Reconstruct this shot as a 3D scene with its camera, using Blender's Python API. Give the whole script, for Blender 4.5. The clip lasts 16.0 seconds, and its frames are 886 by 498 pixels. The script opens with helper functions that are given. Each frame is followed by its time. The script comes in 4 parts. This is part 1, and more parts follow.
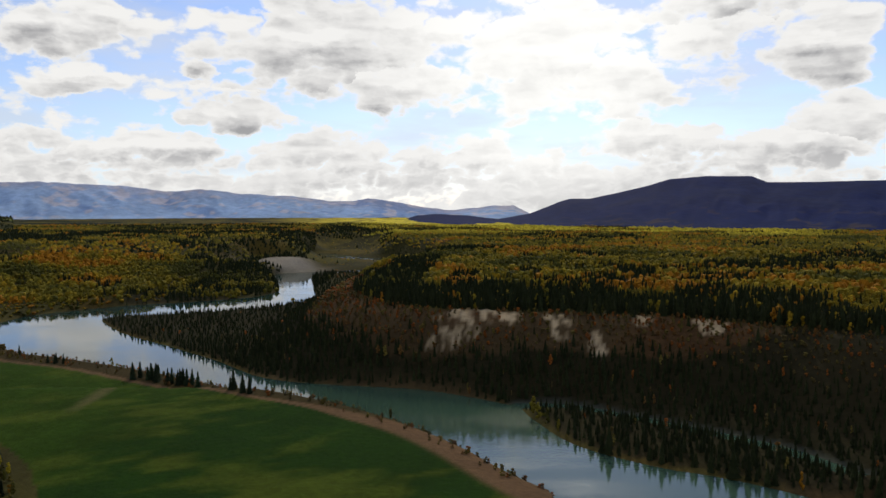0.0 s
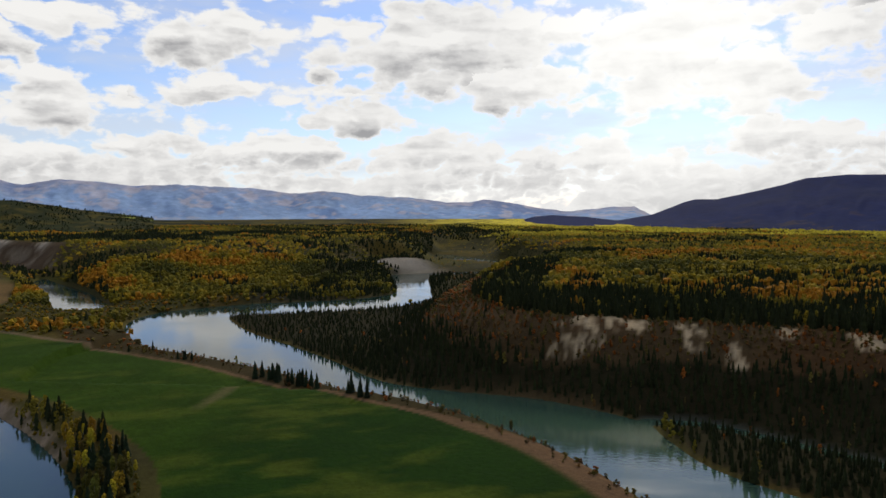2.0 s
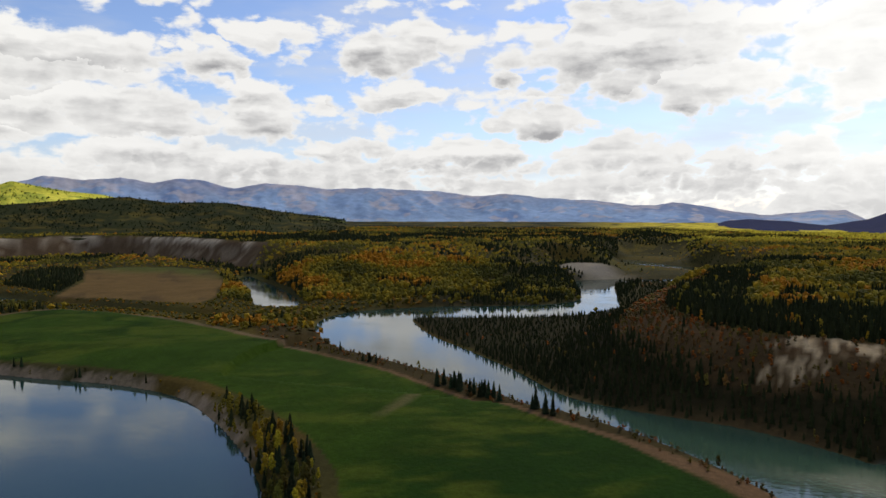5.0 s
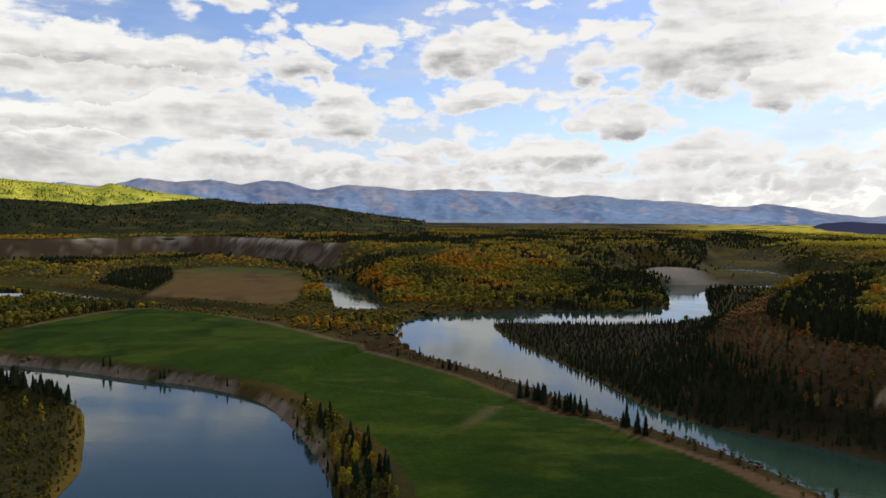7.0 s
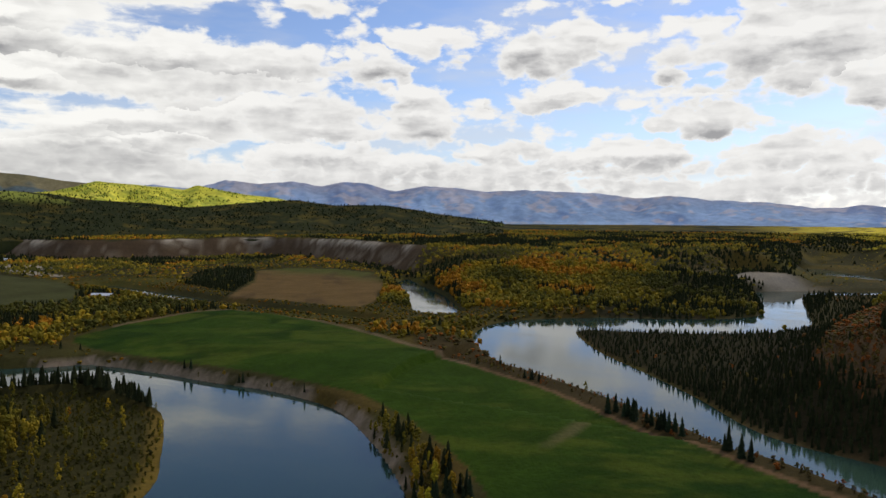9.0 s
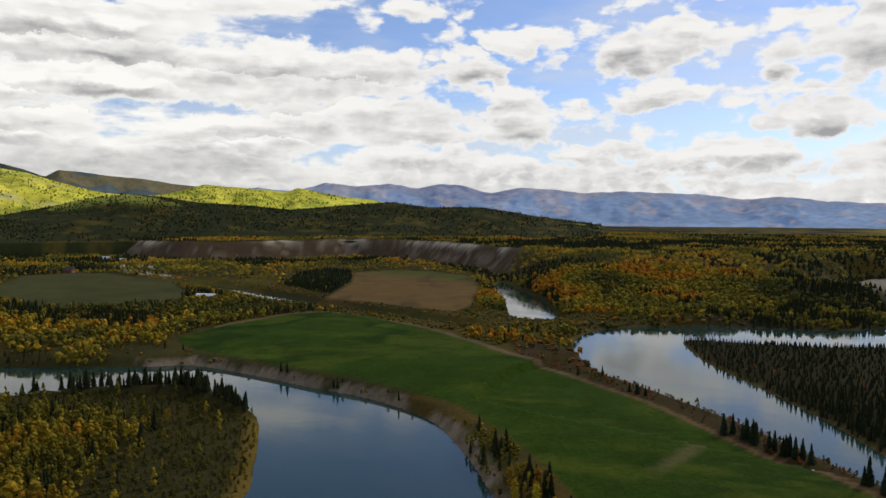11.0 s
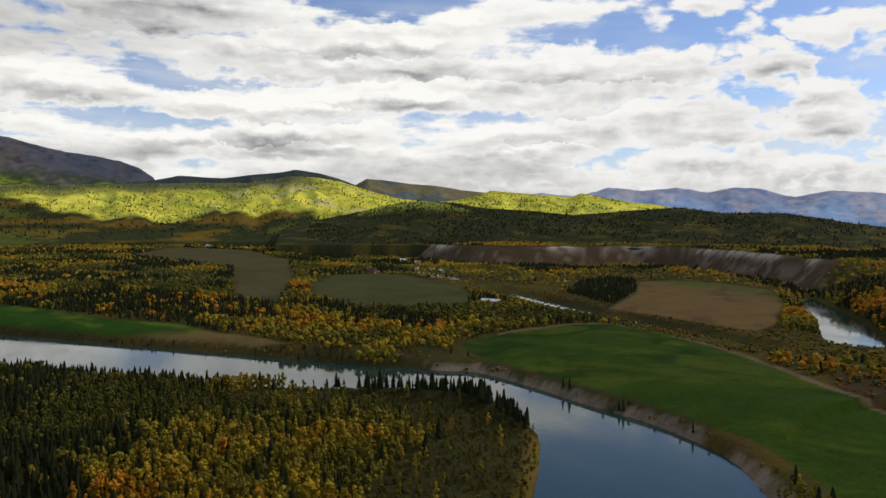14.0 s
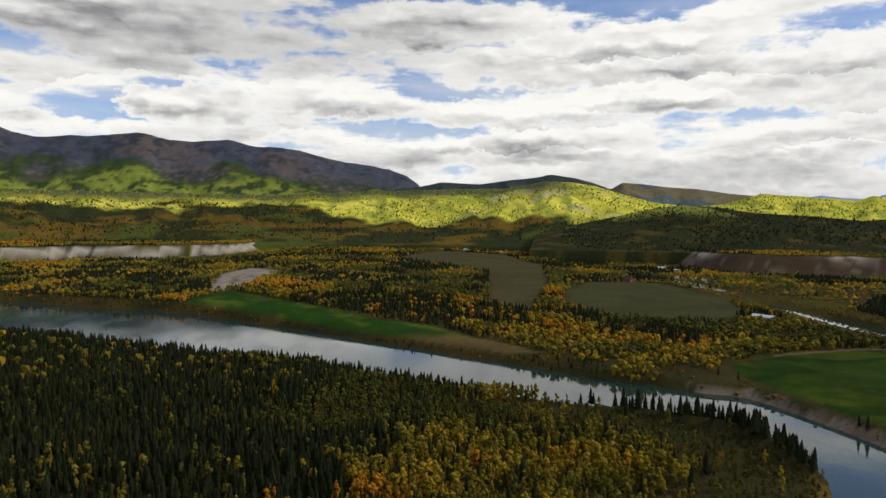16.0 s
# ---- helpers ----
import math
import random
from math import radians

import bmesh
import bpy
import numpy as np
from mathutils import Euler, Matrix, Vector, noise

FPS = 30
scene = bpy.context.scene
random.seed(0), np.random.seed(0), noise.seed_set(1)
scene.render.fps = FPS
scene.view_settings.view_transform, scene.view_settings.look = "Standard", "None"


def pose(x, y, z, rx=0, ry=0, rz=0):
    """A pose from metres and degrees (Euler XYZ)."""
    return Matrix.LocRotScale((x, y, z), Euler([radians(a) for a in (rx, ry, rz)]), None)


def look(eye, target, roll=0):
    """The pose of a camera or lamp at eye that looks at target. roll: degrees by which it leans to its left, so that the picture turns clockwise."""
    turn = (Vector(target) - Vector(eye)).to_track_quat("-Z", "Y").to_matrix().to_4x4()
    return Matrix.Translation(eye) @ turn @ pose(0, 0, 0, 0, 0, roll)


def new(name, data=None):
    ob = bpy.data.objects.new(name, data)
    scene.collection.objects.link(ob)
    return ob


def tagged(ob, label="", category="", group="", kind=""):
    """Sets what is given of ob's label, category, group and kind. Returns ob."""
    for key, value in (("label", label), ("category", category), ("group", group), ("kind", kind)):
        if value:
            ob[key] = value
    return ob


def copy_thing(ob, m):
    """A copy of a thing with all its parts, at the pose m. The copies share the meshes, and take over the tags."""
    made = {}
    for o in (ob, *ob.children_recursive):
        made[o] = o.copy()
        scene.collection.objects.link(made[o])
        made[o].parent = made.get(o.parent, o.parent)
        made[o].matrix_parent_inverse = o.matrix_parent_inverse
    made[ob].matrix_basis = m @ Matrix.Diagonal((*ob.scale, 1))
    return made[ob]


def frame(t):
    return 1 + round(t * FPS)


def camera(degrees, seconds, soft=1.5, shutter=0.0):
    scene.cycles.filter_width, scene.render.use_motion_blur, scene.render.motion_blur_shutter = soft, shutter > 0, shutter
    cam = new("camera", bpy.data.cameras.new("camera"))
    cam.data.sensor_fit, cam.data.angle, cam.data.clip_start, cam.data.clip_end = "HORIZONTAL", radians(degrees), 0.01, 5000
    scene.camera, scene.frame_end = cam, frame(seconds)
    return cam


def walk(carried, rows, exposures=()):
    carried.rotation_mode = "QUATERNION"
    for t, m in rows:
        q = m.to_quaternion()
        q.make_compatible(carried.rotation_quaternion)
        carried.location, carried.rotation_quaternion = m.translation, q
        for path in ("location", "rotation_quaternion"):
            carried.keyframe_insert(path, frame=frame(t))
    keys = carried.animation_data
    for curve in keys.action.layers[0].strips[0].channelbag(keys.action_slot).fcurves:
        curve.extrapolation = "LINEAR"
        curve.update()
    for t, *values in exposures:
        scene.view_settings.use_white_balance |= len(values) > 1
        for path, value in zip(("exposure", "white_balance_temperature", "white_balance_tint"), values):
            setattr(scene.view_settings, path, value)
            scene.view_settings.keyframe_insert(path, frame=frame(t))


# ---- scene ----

# ------------------------------------------------------------------ camera
cam = camera(61.53, 16.0)
EYE = 112.0
# seconds, metres east, north, up from the first eye, yaw, pitch, roll
ROWS = [
    (0.0, 0.00, 0.00, -0.00, 0.01, -3.25, 0.01),
    (0.5, -0.96, 4.49, -0.03, 1.93, -3.21, -0.14),
    (1.0, -1.97, 8.93, -0.04, 4.09, -3.21, -0.18),
    (1.5, -3.07, 13.27, -0.03, 6.46, -3.18, -0.11),
    (2.0, -4.30, 17.46, 0.01, 8.89, -3.16, -0.03),
    (2.5, -5.65, 21.46, 0.08, 11.23, -3.13, 0.03),
    (3.0, -7.15, 25.30, 0.18, 13.63, -3.11, 0.05),
    (3.5, -8.79, 29.05, 0.31, 16.16, -3.11, 0.09),
    (4.0, -10.55, 32.77, 0.46, 18.59, -3.09, 0.14),
    (4.5, -12.40, 36.50, 0.65, 20.79, -3.03, 0.15),
    (7.0, -23.66, 54.82, 2.56, 28.82, -2.93, 0.27),
    (7.5, -26.66, 58.63, 2.88, 30.17, -2.92, 0.29),
    (8.0, -29.75, 62.42, 3.20, 31.63, -2.90, 0.26),
    (8.5, -32.94, 66.18, 3.51, 33.13, -2.89, 0.27),
    (9.0, -36.19, 69.88, 3.81, 34.73, -2.87, 0.28),
    (11.5, -52.56, 86.67, 5.11, 44.75, -2.75, 0.24),
    (12.0, -55.94, 89.19, 5.59, 48.17, -2.73, 0.25),
    (12.5, -59.36, 91.54, 6.10, 52.31, -2.72, 0.32),
    (13.0, -62.95, 93.65, 6.64, 55.88, -2.67, 0.30),
    (13.5, -66.82, 95.43, 7.21, 59.42, -2.59, 0.32),
    (14.0, -71.00, 96.87, 7.79, 63.49, -2.54, 0.41),
    (14.5, -75.42, 98.03, 8.38, 68.48, -2.55, 0.46),
    (15.0, -80.03, 98.98, 8.98, 73.51, -2.49, 0.51),
    (15.5, -84.75, 99.82, 9.58, 78.59, -2.42, 0.52),
    (16.0, -89.52, 100.60, 10.18, 82.81, -2.36, 0.52),
]
walk(cam, [(t, pose(x, y, EYE + z, 90 + p, 0, yaw) @ pose(0, 0, 0, 0, 0, r)) for t, x, y, z, yaw, p, r in ROWS],
     [(0.0, 0.0), (16.0, 0.0)])

# ------------------------------------------------------------------ node helpers


class Nodes:
    """Short calls for building a node tree."""

    def __init__(self, tree):
        self.t = tree

    def add(self, kind, props=None, **inputs):
        n = self.t.nodes.new(kind)
        p = props or {}
        if "operation" in p:
            n.operation = p["operation"]
        if "use_clamp" in p:
            n.use_clamp = p["use_clamp"]
        if "interpolation_type" in p:
            n.interpolation_type = p["interpolation_type"]
        if "data_type" in p:
            n.data_type, n.blend_type = p["data_type"], p["blend_type"]
        if "node_tree" in p:
            n.node_tree = p["node_tree"]
        if "attribute_name" in p:
            n.attribute_name = p["attribute_name"]
        for k, v in inputs.items():
            self.put(n, k, v)
        return n

    def put(self, n, key, v):
        key = key.replace("_", " ")
        sock = n.inputs[int(key[1:])] if key[0] == "i" and key[1:].isdigit() else n.inputs[key]
        if isinstance(v, bpy.types.NodeSocket):
            self.t.links.new(v, sock)
        else:
            sock.default_value = v

    def math(self, op, a, b=0.0, c=0.0, clamp=False):
        return self.add("ShaderNodeMath", {"operation": op, "use_clamp": clamp}, i0=a, i1=b, i2=c).outputs[0]

    def vec(self, op, a, b=(0, 0, 0)):
        n = self.add("ShaderNodeVectorMath", {"operation": op}, i0=a, i1=b)
        return n.outputs["Value"] if op in ("DOT_PRODUCT", "LENGTH") else n.outputs["Vector"]

    def noise(self, vector, scale, detail=4.0, rough=0.55, colour=False, distort=0.0):
        n = self.add("ShaderNodeTexNoise", None, Vector=vector, Scale=scale, Detail=detail, Roughness=rough, Distortion=distort)
        return n.outputs["Color" if colour else "Fac"]

    def ramp(self, v, a, b, lo=0.0, hi=1.0):
        n = self.add("ShaderNodeMapRange", {"interpolation_type": "SMOOTHSTEP"}, i0=v, i1=a, i2=b, i3=lo, i4=hi)
        return n.outputs[0]

    def mix(self, f, a, b, kind="MIX"):
        n = self.add("ShaderNodeMix", {"data_type": "RGBA", "blend_type": kind})
        self.put(n, "i0", f), self.put(n, "i6", a), self.put(n, "i7", b)
        return n.outputs[2]


# ------------------------------------------------------------------ sky, clouds and sun
# cloud banks: azimuth (degrees left of the first view), elevation, half width, half height
CUMULUS = [
    (26.8, 11.8, 5.3, 2.2), (26.1, 8.9, 3.6, 1.4), (18.0, 9.7, 1.8, 0.8), (7.9, 12.3, 10.2, 3.5), (2.8, 9.1, 6.4, 2.1),
    (-7.5, 11.5, 7.8, 5.1), (-12.5, 9.8, 4.4, 3.2), (-19.2, 11.8, 4.1, 1.9), (-26.8, 10.8, 3.9, 3.1), (-28.6, 6.1, 3.8, 2.0),
    (16.1, 6.8, 4.5, 1.5), (9.6, 4.1, 5.5, 2.0), (18.1, 4.1, 1.6, 1.3), (23.1, 3.9, 4.5, 1.2), (29.6, 4.2, 1.7, 1.1),
    (1.9, 3.4, 2.6, 1.3), (-3.3, 3.7, 3.0, 1.9), (-15.8, 4.8, 5.8, 1.6), (-24.9, 4.1, 6.1, 1.7), (40.4, 11.0, 3.5, 1.6),
    (36.4, 7.0, 3.0, 2.7), (21.3, 4.0, 4.8, 1.2), (29.8, 4.5, 5.1, 1.1), (-20.0, 14.5, 6.0, 1.6),
]
STRATUS = [
    (45.1, 6.9, 6.9, 2.0), (56.6, 9.6, 13.1, 2.0), (54.8, 6.0, 11.3, 1.2), (70.5, 11.3, 16.6, 1.6), (53.4, 10.8, 12.0, 1.9),
    (76.9, 8.0, 9.9, 1.2), (74.3, 5.0, 10.3, 1.4), (58.6, 5.2, 10.8, 1.3), (43.1, 4.0, 8.2, 1.3), (103.8, 13.0, 13.3, 2.3),
    (101.1, 8.1, 5.2, 1.6), (90.9, 8.5, 7.3, 1.4), (105.2, 8.2, 1.5, 1.3), (69.7, 12.6, 11.5, 1.8), (67.6, 8.8, 12.3, 1.5),
    (75.8, 5.7, 11.5, 1.3), (59.8, 4.8, 7.6, 1.5), (82.4, 14.4, 9.5, 2.0), (111.6, 6.4, 3.8, 0.9), (84.0, 5.3, 5.0, 0.9),
]
SUN_AZ, SUN_EL = -8.0, 30.0

world = bpy.data.worlds.new("sky")
scene.world = world
world.use_nodes = True
world.node_tree.nodes.clear()
W = Nodes(world.node_tree)

bank_group = bpy.data.node_groups.new("cloud_banks", "ShaderNodeTree")
bank_group.interface.new_socket("Place", in_out="INPUT", socket_type="NodeSocketVector")
bank_group.interface.new_socket("Depth", in_out="OUTPUT", socket_type="NodeSocketFloat")
bank_group.interface.new_socket("Level", in_out="OUTPUT", socket_type="NodeSocketFloat")
G = Nodes(bank_group)
g_in, g_out = bank_group.nodes.new("NodeGroupInput"), bank_group.nodes.new("NodeGroupOutput")
depth, level = None, None
for a, e, w, h in CUMULUS + STRATUS:
    off = G.vec("MULTIPLY", G.vec("SUBTRACT", g_in.outputs[0], (a, e, 0)), (1 / w, 1 / h, 0))
    d2 = G.vec("DOT_PRODUCT", off, off)
    up = G.vec("DOT_PRODUCT", off, (0, 1, 0))
    if depth is None:
        depth, level = d2, up
    else:
        nearer = G.math("LESS_THAN", d2, depth)
        level = G.math("MULTIPLY_ADD", nearer, G.math("SUBTRACT", up, level), level)
        depth = G.math("MINIMUM", depth, d2)
bank_group.links.new(G.math("SUBTRACT", 1.0, depth), g_out.inputs[0])
bank_group.links.new(level, g_out.inputs[1])

way = W.add("ShaderNodeTexCoord").outputs["Generated"]
xyz = W.add("ShaderNodeSeparateXYZ", None, Vector=way).outputs
az = W.math("MULTIPLY", W.math("ARCTAN2", W.math("MULTIPLY", xyz[0], -1.0), xyz[1]), 57.2958)
el = W.math("MULTIPLY", W.math("ARCSINE", xyz[2]), 57.2958)
place = W.add("ShaderNodeCombineXYZ", None, X=az, Y=el, Z=0.0).outputs[0]
westward = W.ramp(az, 38.0, 58.0)
grain_at = W.vec("MULTIPLY", place, (0.62, 1.0, 1.0))
big = W.vec("SUBTRACT", W.noise(grain_at, 0.25, 2.0, 0.5, True), (0.5, 0.5, 0.5))
small = W.vec("SUBTRACT", W.noise(grain_at, 0.9, 6.0, 0.6, True), (0.5, 0.5, 0.5))
bent = W.vec("ADD", W.vec("ADD", place, W.vec("MULTIPLY", big, (3.4, 1.6, 0))), W.vec("MULTIPLY", small, (3.4, 2.2, 0)))


def billows(shift, size, detail):
    """Heaped puffs: rounded heads with sharp creases between them."""
    at = W.vec("ADD", W.vec("ADD", grain_at, (0, shift, 0)), W.vec("MULTIPLY", small, (0.7, 0.7, 0)))
    n = W.noise(at, size, detail, 0.45)
    return W.math("ABSOLUTE", W.math("MULTIPLY_ADD", n, 2.0, -1.0))


def heaped(shift, detail):
    """Large heads above, small ones in the far rows near the horizon."""
    broad = W.noise(W.vec("ADD", grain_at, (0, shift, 0)), 0.5, detail, 0.5)
    high = W.math("MULTIPLY_ADD", billows(shift, 0.42, detail), 0.75, W.math("MULTIPLY_ADD", broad, 0.8, 0.0))
    low = W.math("MULTIPLY_ADD", billows(shift * 0.6, 0.8, detail), 0.85, W.math("MULTIPLY_ADD", broad, 0.8, 0.0))
    return W.math("MULTIPLY_ADD", W.ramp(el, 6.5, 3.0), W.math("SUBTRACT", low, high), high)


heaps, heaps_up, heaps_soft = heaped(0.0, 5.0), heaped(0.6, 2.0), heaped(0.0, 2.0)
wisps = W.noise(W.vec("MULTIPLY", place, (0.17, 1.05, 1.0)), 0.5, 7.0, 0.52)
wisps_up = W.noise(W.vec("MULTIPLY", W.vec("ADD", place, (0, 0.4, 0)), (0.17, 1.05, 1.0)), 0.5, 4.0, 0.5)
puff = W.math("MULTIPLY_ADD", W.math("MULTIPLY", westward, 0.72), W.math("SUBTRACT", wisps, heaps), heaps)
banks = W.add("ShaderNodeGroup", {"node_tree": bank_group})
W.put(banks, "i0", bent)
body_depth, body_level = banks.outputs[0], banks.outputs[1]
# a broken layer fills the rest of the sky and thickens towards the horizon and the west
strip = W.vec("ADD", W.vec("MULTIPLY", place, (0.22, 0.85, 1.0)), W.vec("MULTIPLY", small, (0.5, 0.5, 0)))
layer_noise = W.noise(strip, 0.42, 6.0, 0.55)
layer_over = W.noise(W.vec("ADD", strip, (0, 0.55, 0)), 0.42, 3.0, 0.5)
layer = W.math("MULTIPLY_ADD", layer_noise, 4.2, -2.25)
layer = W.math("ADD", layer, W.ramp(el, 5.5, 1.5, 0.0, 0.85))
layer = W.math("ADD", layer, W.math("MULTIPLY", westward, W.ramp(el, 9.0, 4.0, 0.25, 0.6)))
layer = W.math("ADD", layer, W.ramp(el, 14.5, 18.0, 0.0, -0.9))
layer = W.math("ADD", layer, W.ramp(el, 32.0, 42.0, 0.0, 1.1))
body_depth = W.math("MAXIMUM", body_depth, layer)
dense = W.math("ADD", body_depth, W.math("MULTIPLY_ADD", puff, 2.9, -1.5))
cover_cloud = W.ramp(dense, -0.18, 0.32)
under = W.ramp(body_level, 0.35, -0.75)
core = W.ramp(dense, -0.05, 1.3)
crease = W.math("MULTIPLY_ADD", W.math("SUBTRACT", heaps_up, heaps_soft), 0.9, W.math("MULTIPLY_ADD", W.math("SUBTRACT", wisps_up, wisps), 1.3, W.math("MULTIPLY", W.math("SUBTRACT", layer_over, layer_noise), 3.6)))
heavy = W.math("MULTIPLY", W.ramp(az, 66.0, 96.0), W.ramp(el, 9.5, 12.0))
shade = W.math("MULTIPLY", core, W.math("MULTIPLY_ADD", under, 0.72, W.math("MULTIPLY_ADD", westward, 0.02, 0.17)))
shade = W.math("ADD", W.math("MULTIPLY_ADD", heavy, 0.42, shade), W.math("MULTIPLY", crease, core), clamp=True)
glare_dir = Vector((math.sin(radians(-SUN_AZ)) * math.cos(radians(12)), math.cos(radians(SUN_AZ)) * math.cos(radians(12)), math.sin(radians(12))))
sunward = W.vec("DOT_PRODUCT", way, tuple(glare_dir))
glare = W.ramp(sunward, 0.972, 1.0)
shade = W.math("MULTIPLY", shade, W.math("MULTIPLY", W.ramp(az, 50.0, 85.0, 0.85, 1.0), W.ramp(el, 1.0, 6.0, 0.5, 1.0)))
tops = W.ramp(az, 40.0, 66.0)
lit_cloud = W.mix(shade, W.mix(tops, (0.90, 0.89, 0.87, 1), (0.97, 0.96, 0.92, 1)), (0.27, 0.27, 0.285, 1))
lit_cloud = W.mix(W.math("MULTIPLY", glare, 0.6), lit_cloud, (1.15, 1.14, 1.10, 1))
sky = W.add("ShaderNodeTexSky")
sky.sky_type, sky.sun_disc = "NISHITA", False
sky.sun_elevation, sky.sun_rotation = radians(SUN_EL), radians(-SUN_AZ)
sky.altitude, sky.air_density, sky.dust_density = 700.0, 1.0, 0.4
blue = W.mix(1.0, sky.outputs[0], (0.095, 0.10, 0.125, 1), "MULTIPLY")
veil = W.ramp(el, 11.0, 0.0, 0.03, 0.45)
blue = W.mix(veil, blue, (0.55, 0.68, 0.86, 1))
haze = W.ramp(W.noise(W.vec("MULTIPLY", place, (0.10, 0.45, 1.0)), 0.6, 5.0, 0.55), 0.40, 0.66, 0.0, 0.6)
haze = W.math("MULTIPLY", haze, W.ramp(el, 18.0, 13.0, 0.12, 0.9))
blue = W.mix(haze, blue, (0.66, 0.69, 0.74, 1))
colour = W.mix(cover_cloud, blue, lit_cloud)
back = W.add("ShaderNodeBackground", None, Color=colour, Strength=1.0)
world.node_tree.links.new(back.outputs[0], W.add("ShaderNodeOutputWorld").inputs[0])

sun = new("sun", bpy.data.lights.new("sun", "SUN"))
sun.data.energy, sun.data.angle, sun.data.color = 1.75, radians(8), (1.0, 0.89, 0.70)
s_dir = Vector((math.sin(radians(-SUN_AZ)) * math.cos(radians(SUN_EL)), math.cos(radians(SUN_AZ)) * math.cos(radians(SUN_EL)), math.sin(radians(SUN_EL))))
sun.matrix_world = look(s_dir * 3000, (0, 0, 0))

# ------------------------------------------------------------------ materials


def material(name, rough=0.85, spec=0.25):
    m = bpy.data.materials.new(name)
    m.use_nodes = True
    m.node_tree.nodes.clear()
    n = Nodes(m.node_tree)
    out = n.add("ShaderNodeOutputMaterial")
    p = n.add("ShaderNodeBsdfPrincipled", None, Roughness=rough)
    p.inputs["Specular IOR Level"].default_value = spec
    m.node_tree.links.new(p.outputs[0], out.inputs[0])
    return m, n, p


def bump(n, p, height, strength, distance):
    b = n.add("ShaderNodeBump", None, Strength=strength, Distance=distance, Height=height)
    n.put(p, "Normal", b.outputs[0])


def plain(name, rgb, rough=0.7, scale=0.8, spread=0.25, metal=0.0):
    m, n, p = material(name, rough)
    at = n.add("ShaderNodeTexCoord").outputs["Object"]
    f = n.math("MULTIPLY_ADD", n.noise(at, scale, 5.0), spread * 2, 1 - spread)
    g = n.math("MULTIPLY_ADD", n.noise(at, scale * 9, 3.0), spread, 1 - spread / 2)
    n.put(p, "Base Color", n.mix(1.0, (*rgb, 1), n.add("ShaderNodeCombineXYZ", None, X=n.math("MULTIPLY", f, g), Y=n.math("MULTIPLY", f, g), Z=n.math("MULTIPLY", f, g)).outputs[0], "MULTIPLY"))
    p.inputs["Metallic"].default_value = metal
    return m


def cover_material(name, fine=0.35, broad=0.03, spread=0.5, lumps=0.6, rough=0.95):
    """Colour of the ground cover from the mesh, broken up by two grains and a relief."""
    m, n, p = material(name, rough, 0.02)
    at = n.add("ShaderNodeNewGeometry").outputs["Position"]
    base = n.add("ShaderNodeAttribute", {"attribute_name": "cover"}).outputs["Color"]
    a = n.noise(at, fine, 6.0, 0.65)
    b = n.noise(at, broad, 4.0, 0.55)
    f = n.math("MULTIPLY", n.math("MULTIPLY_ADD", a, spread * 2, 1 - spread), n.math("MULTIPLY_ADD", b, spread * 1.4, 1 - spread * 0.7))
    n.put(p, "Base Color", n.mix(1.0, base, n.add("ShaderNodeCombineXYZ", None, X=f, Y=f, Z=f).outputs[0], "MULTIPLY"))
    bump(n, p, a, lumps, 1.5)
    return m


def foliage_material(name, attribute=True, rgb=(0.1, 0.1, 0.02), spread=0.35):
    m, n, p = material(name, 0.9, 0.05)
    at = n.add("ShaderNodeNewGeometry")
    if attribute:
        base = n.add("ShaderNodeAttribute", {"attribute_name": "leaf"}).outputs["Color"]
    else:
        rnd = n.add("ShaderNodeObjectInfo").outputs["Random"]
        hsv = n.add("ShaderNodeHueSaturation", None, Color=(*rgb, 1))
        n.put(hsv, "Hue", n.math("MULTIPLY_ADD", rnd, 0.05, 0.475))
        n.put(hsv, "Value", n.math("MULTIPLY_ADD", rnd, 0.7, 0.6))
        base = hsv.outputs[0]
    isle = n.math("MULTIPLY_ADD", at.outputs["Random Per Island"], 0.36, 0.82)
    f = n.math("MULTIPLY", isle, n.math("MULTIPLY_ADD", n.noise(at.outputs["Position"], 1.3, 4.0, 0.7), spread * 2, 1 - spread))
    n.put(p, "Base Color", n.mix(1.0, base, n.add("ShaderNodeCombineXYZ", None, X=f, Y=f, Z=f).outputs[0], "MULTIPLY"))
    bump(n, p, n.noise(at.outputs["Position"], 2.5, 3.0, 0.7), 0.7, 0.5)
    return m


def water_material():
    m, n, p = material("river_water", 0.06, 0.5)
    at = n.add("ShaderNodeNewGeometry").outputs["Position"]
    f = n.noise(at, 0.006, 4.0, 0.6)
    deep = n.mix(f, (0.014, 0.036, 0.030, 1), (0.022, 0.050, 0.040, 1))
    silt = n.ramp(n.add("ShaderNodeSeparateXYZ", None, Vector=at).outputs[0], -220.0, 20.0)
    n.put(p, "Base Color", n.mix(silt, deep, (0.044, 0.082, 0.052, 1)))
    n.put(p, "IOR", 1.33)
    n.put(p, "Roughness", n.ramp(n.noise(n.vec("MULTIPLY", at, (0.4, 1.0, 1.0)), 0.02, 5.0, 0.6), 0.4, 0.65, 0.03, 0.12))
    h = n.math("ADD", n.noise(at, 0.35, 3.0, 0.55), n.math("MULTIPLY", n.noise(at, 0.05, 2.0), 1.2))
    bump(n, p, h, n.math("MULTIPLY_ADD", silt, 0.05, 0.05), 0.5)
    return m


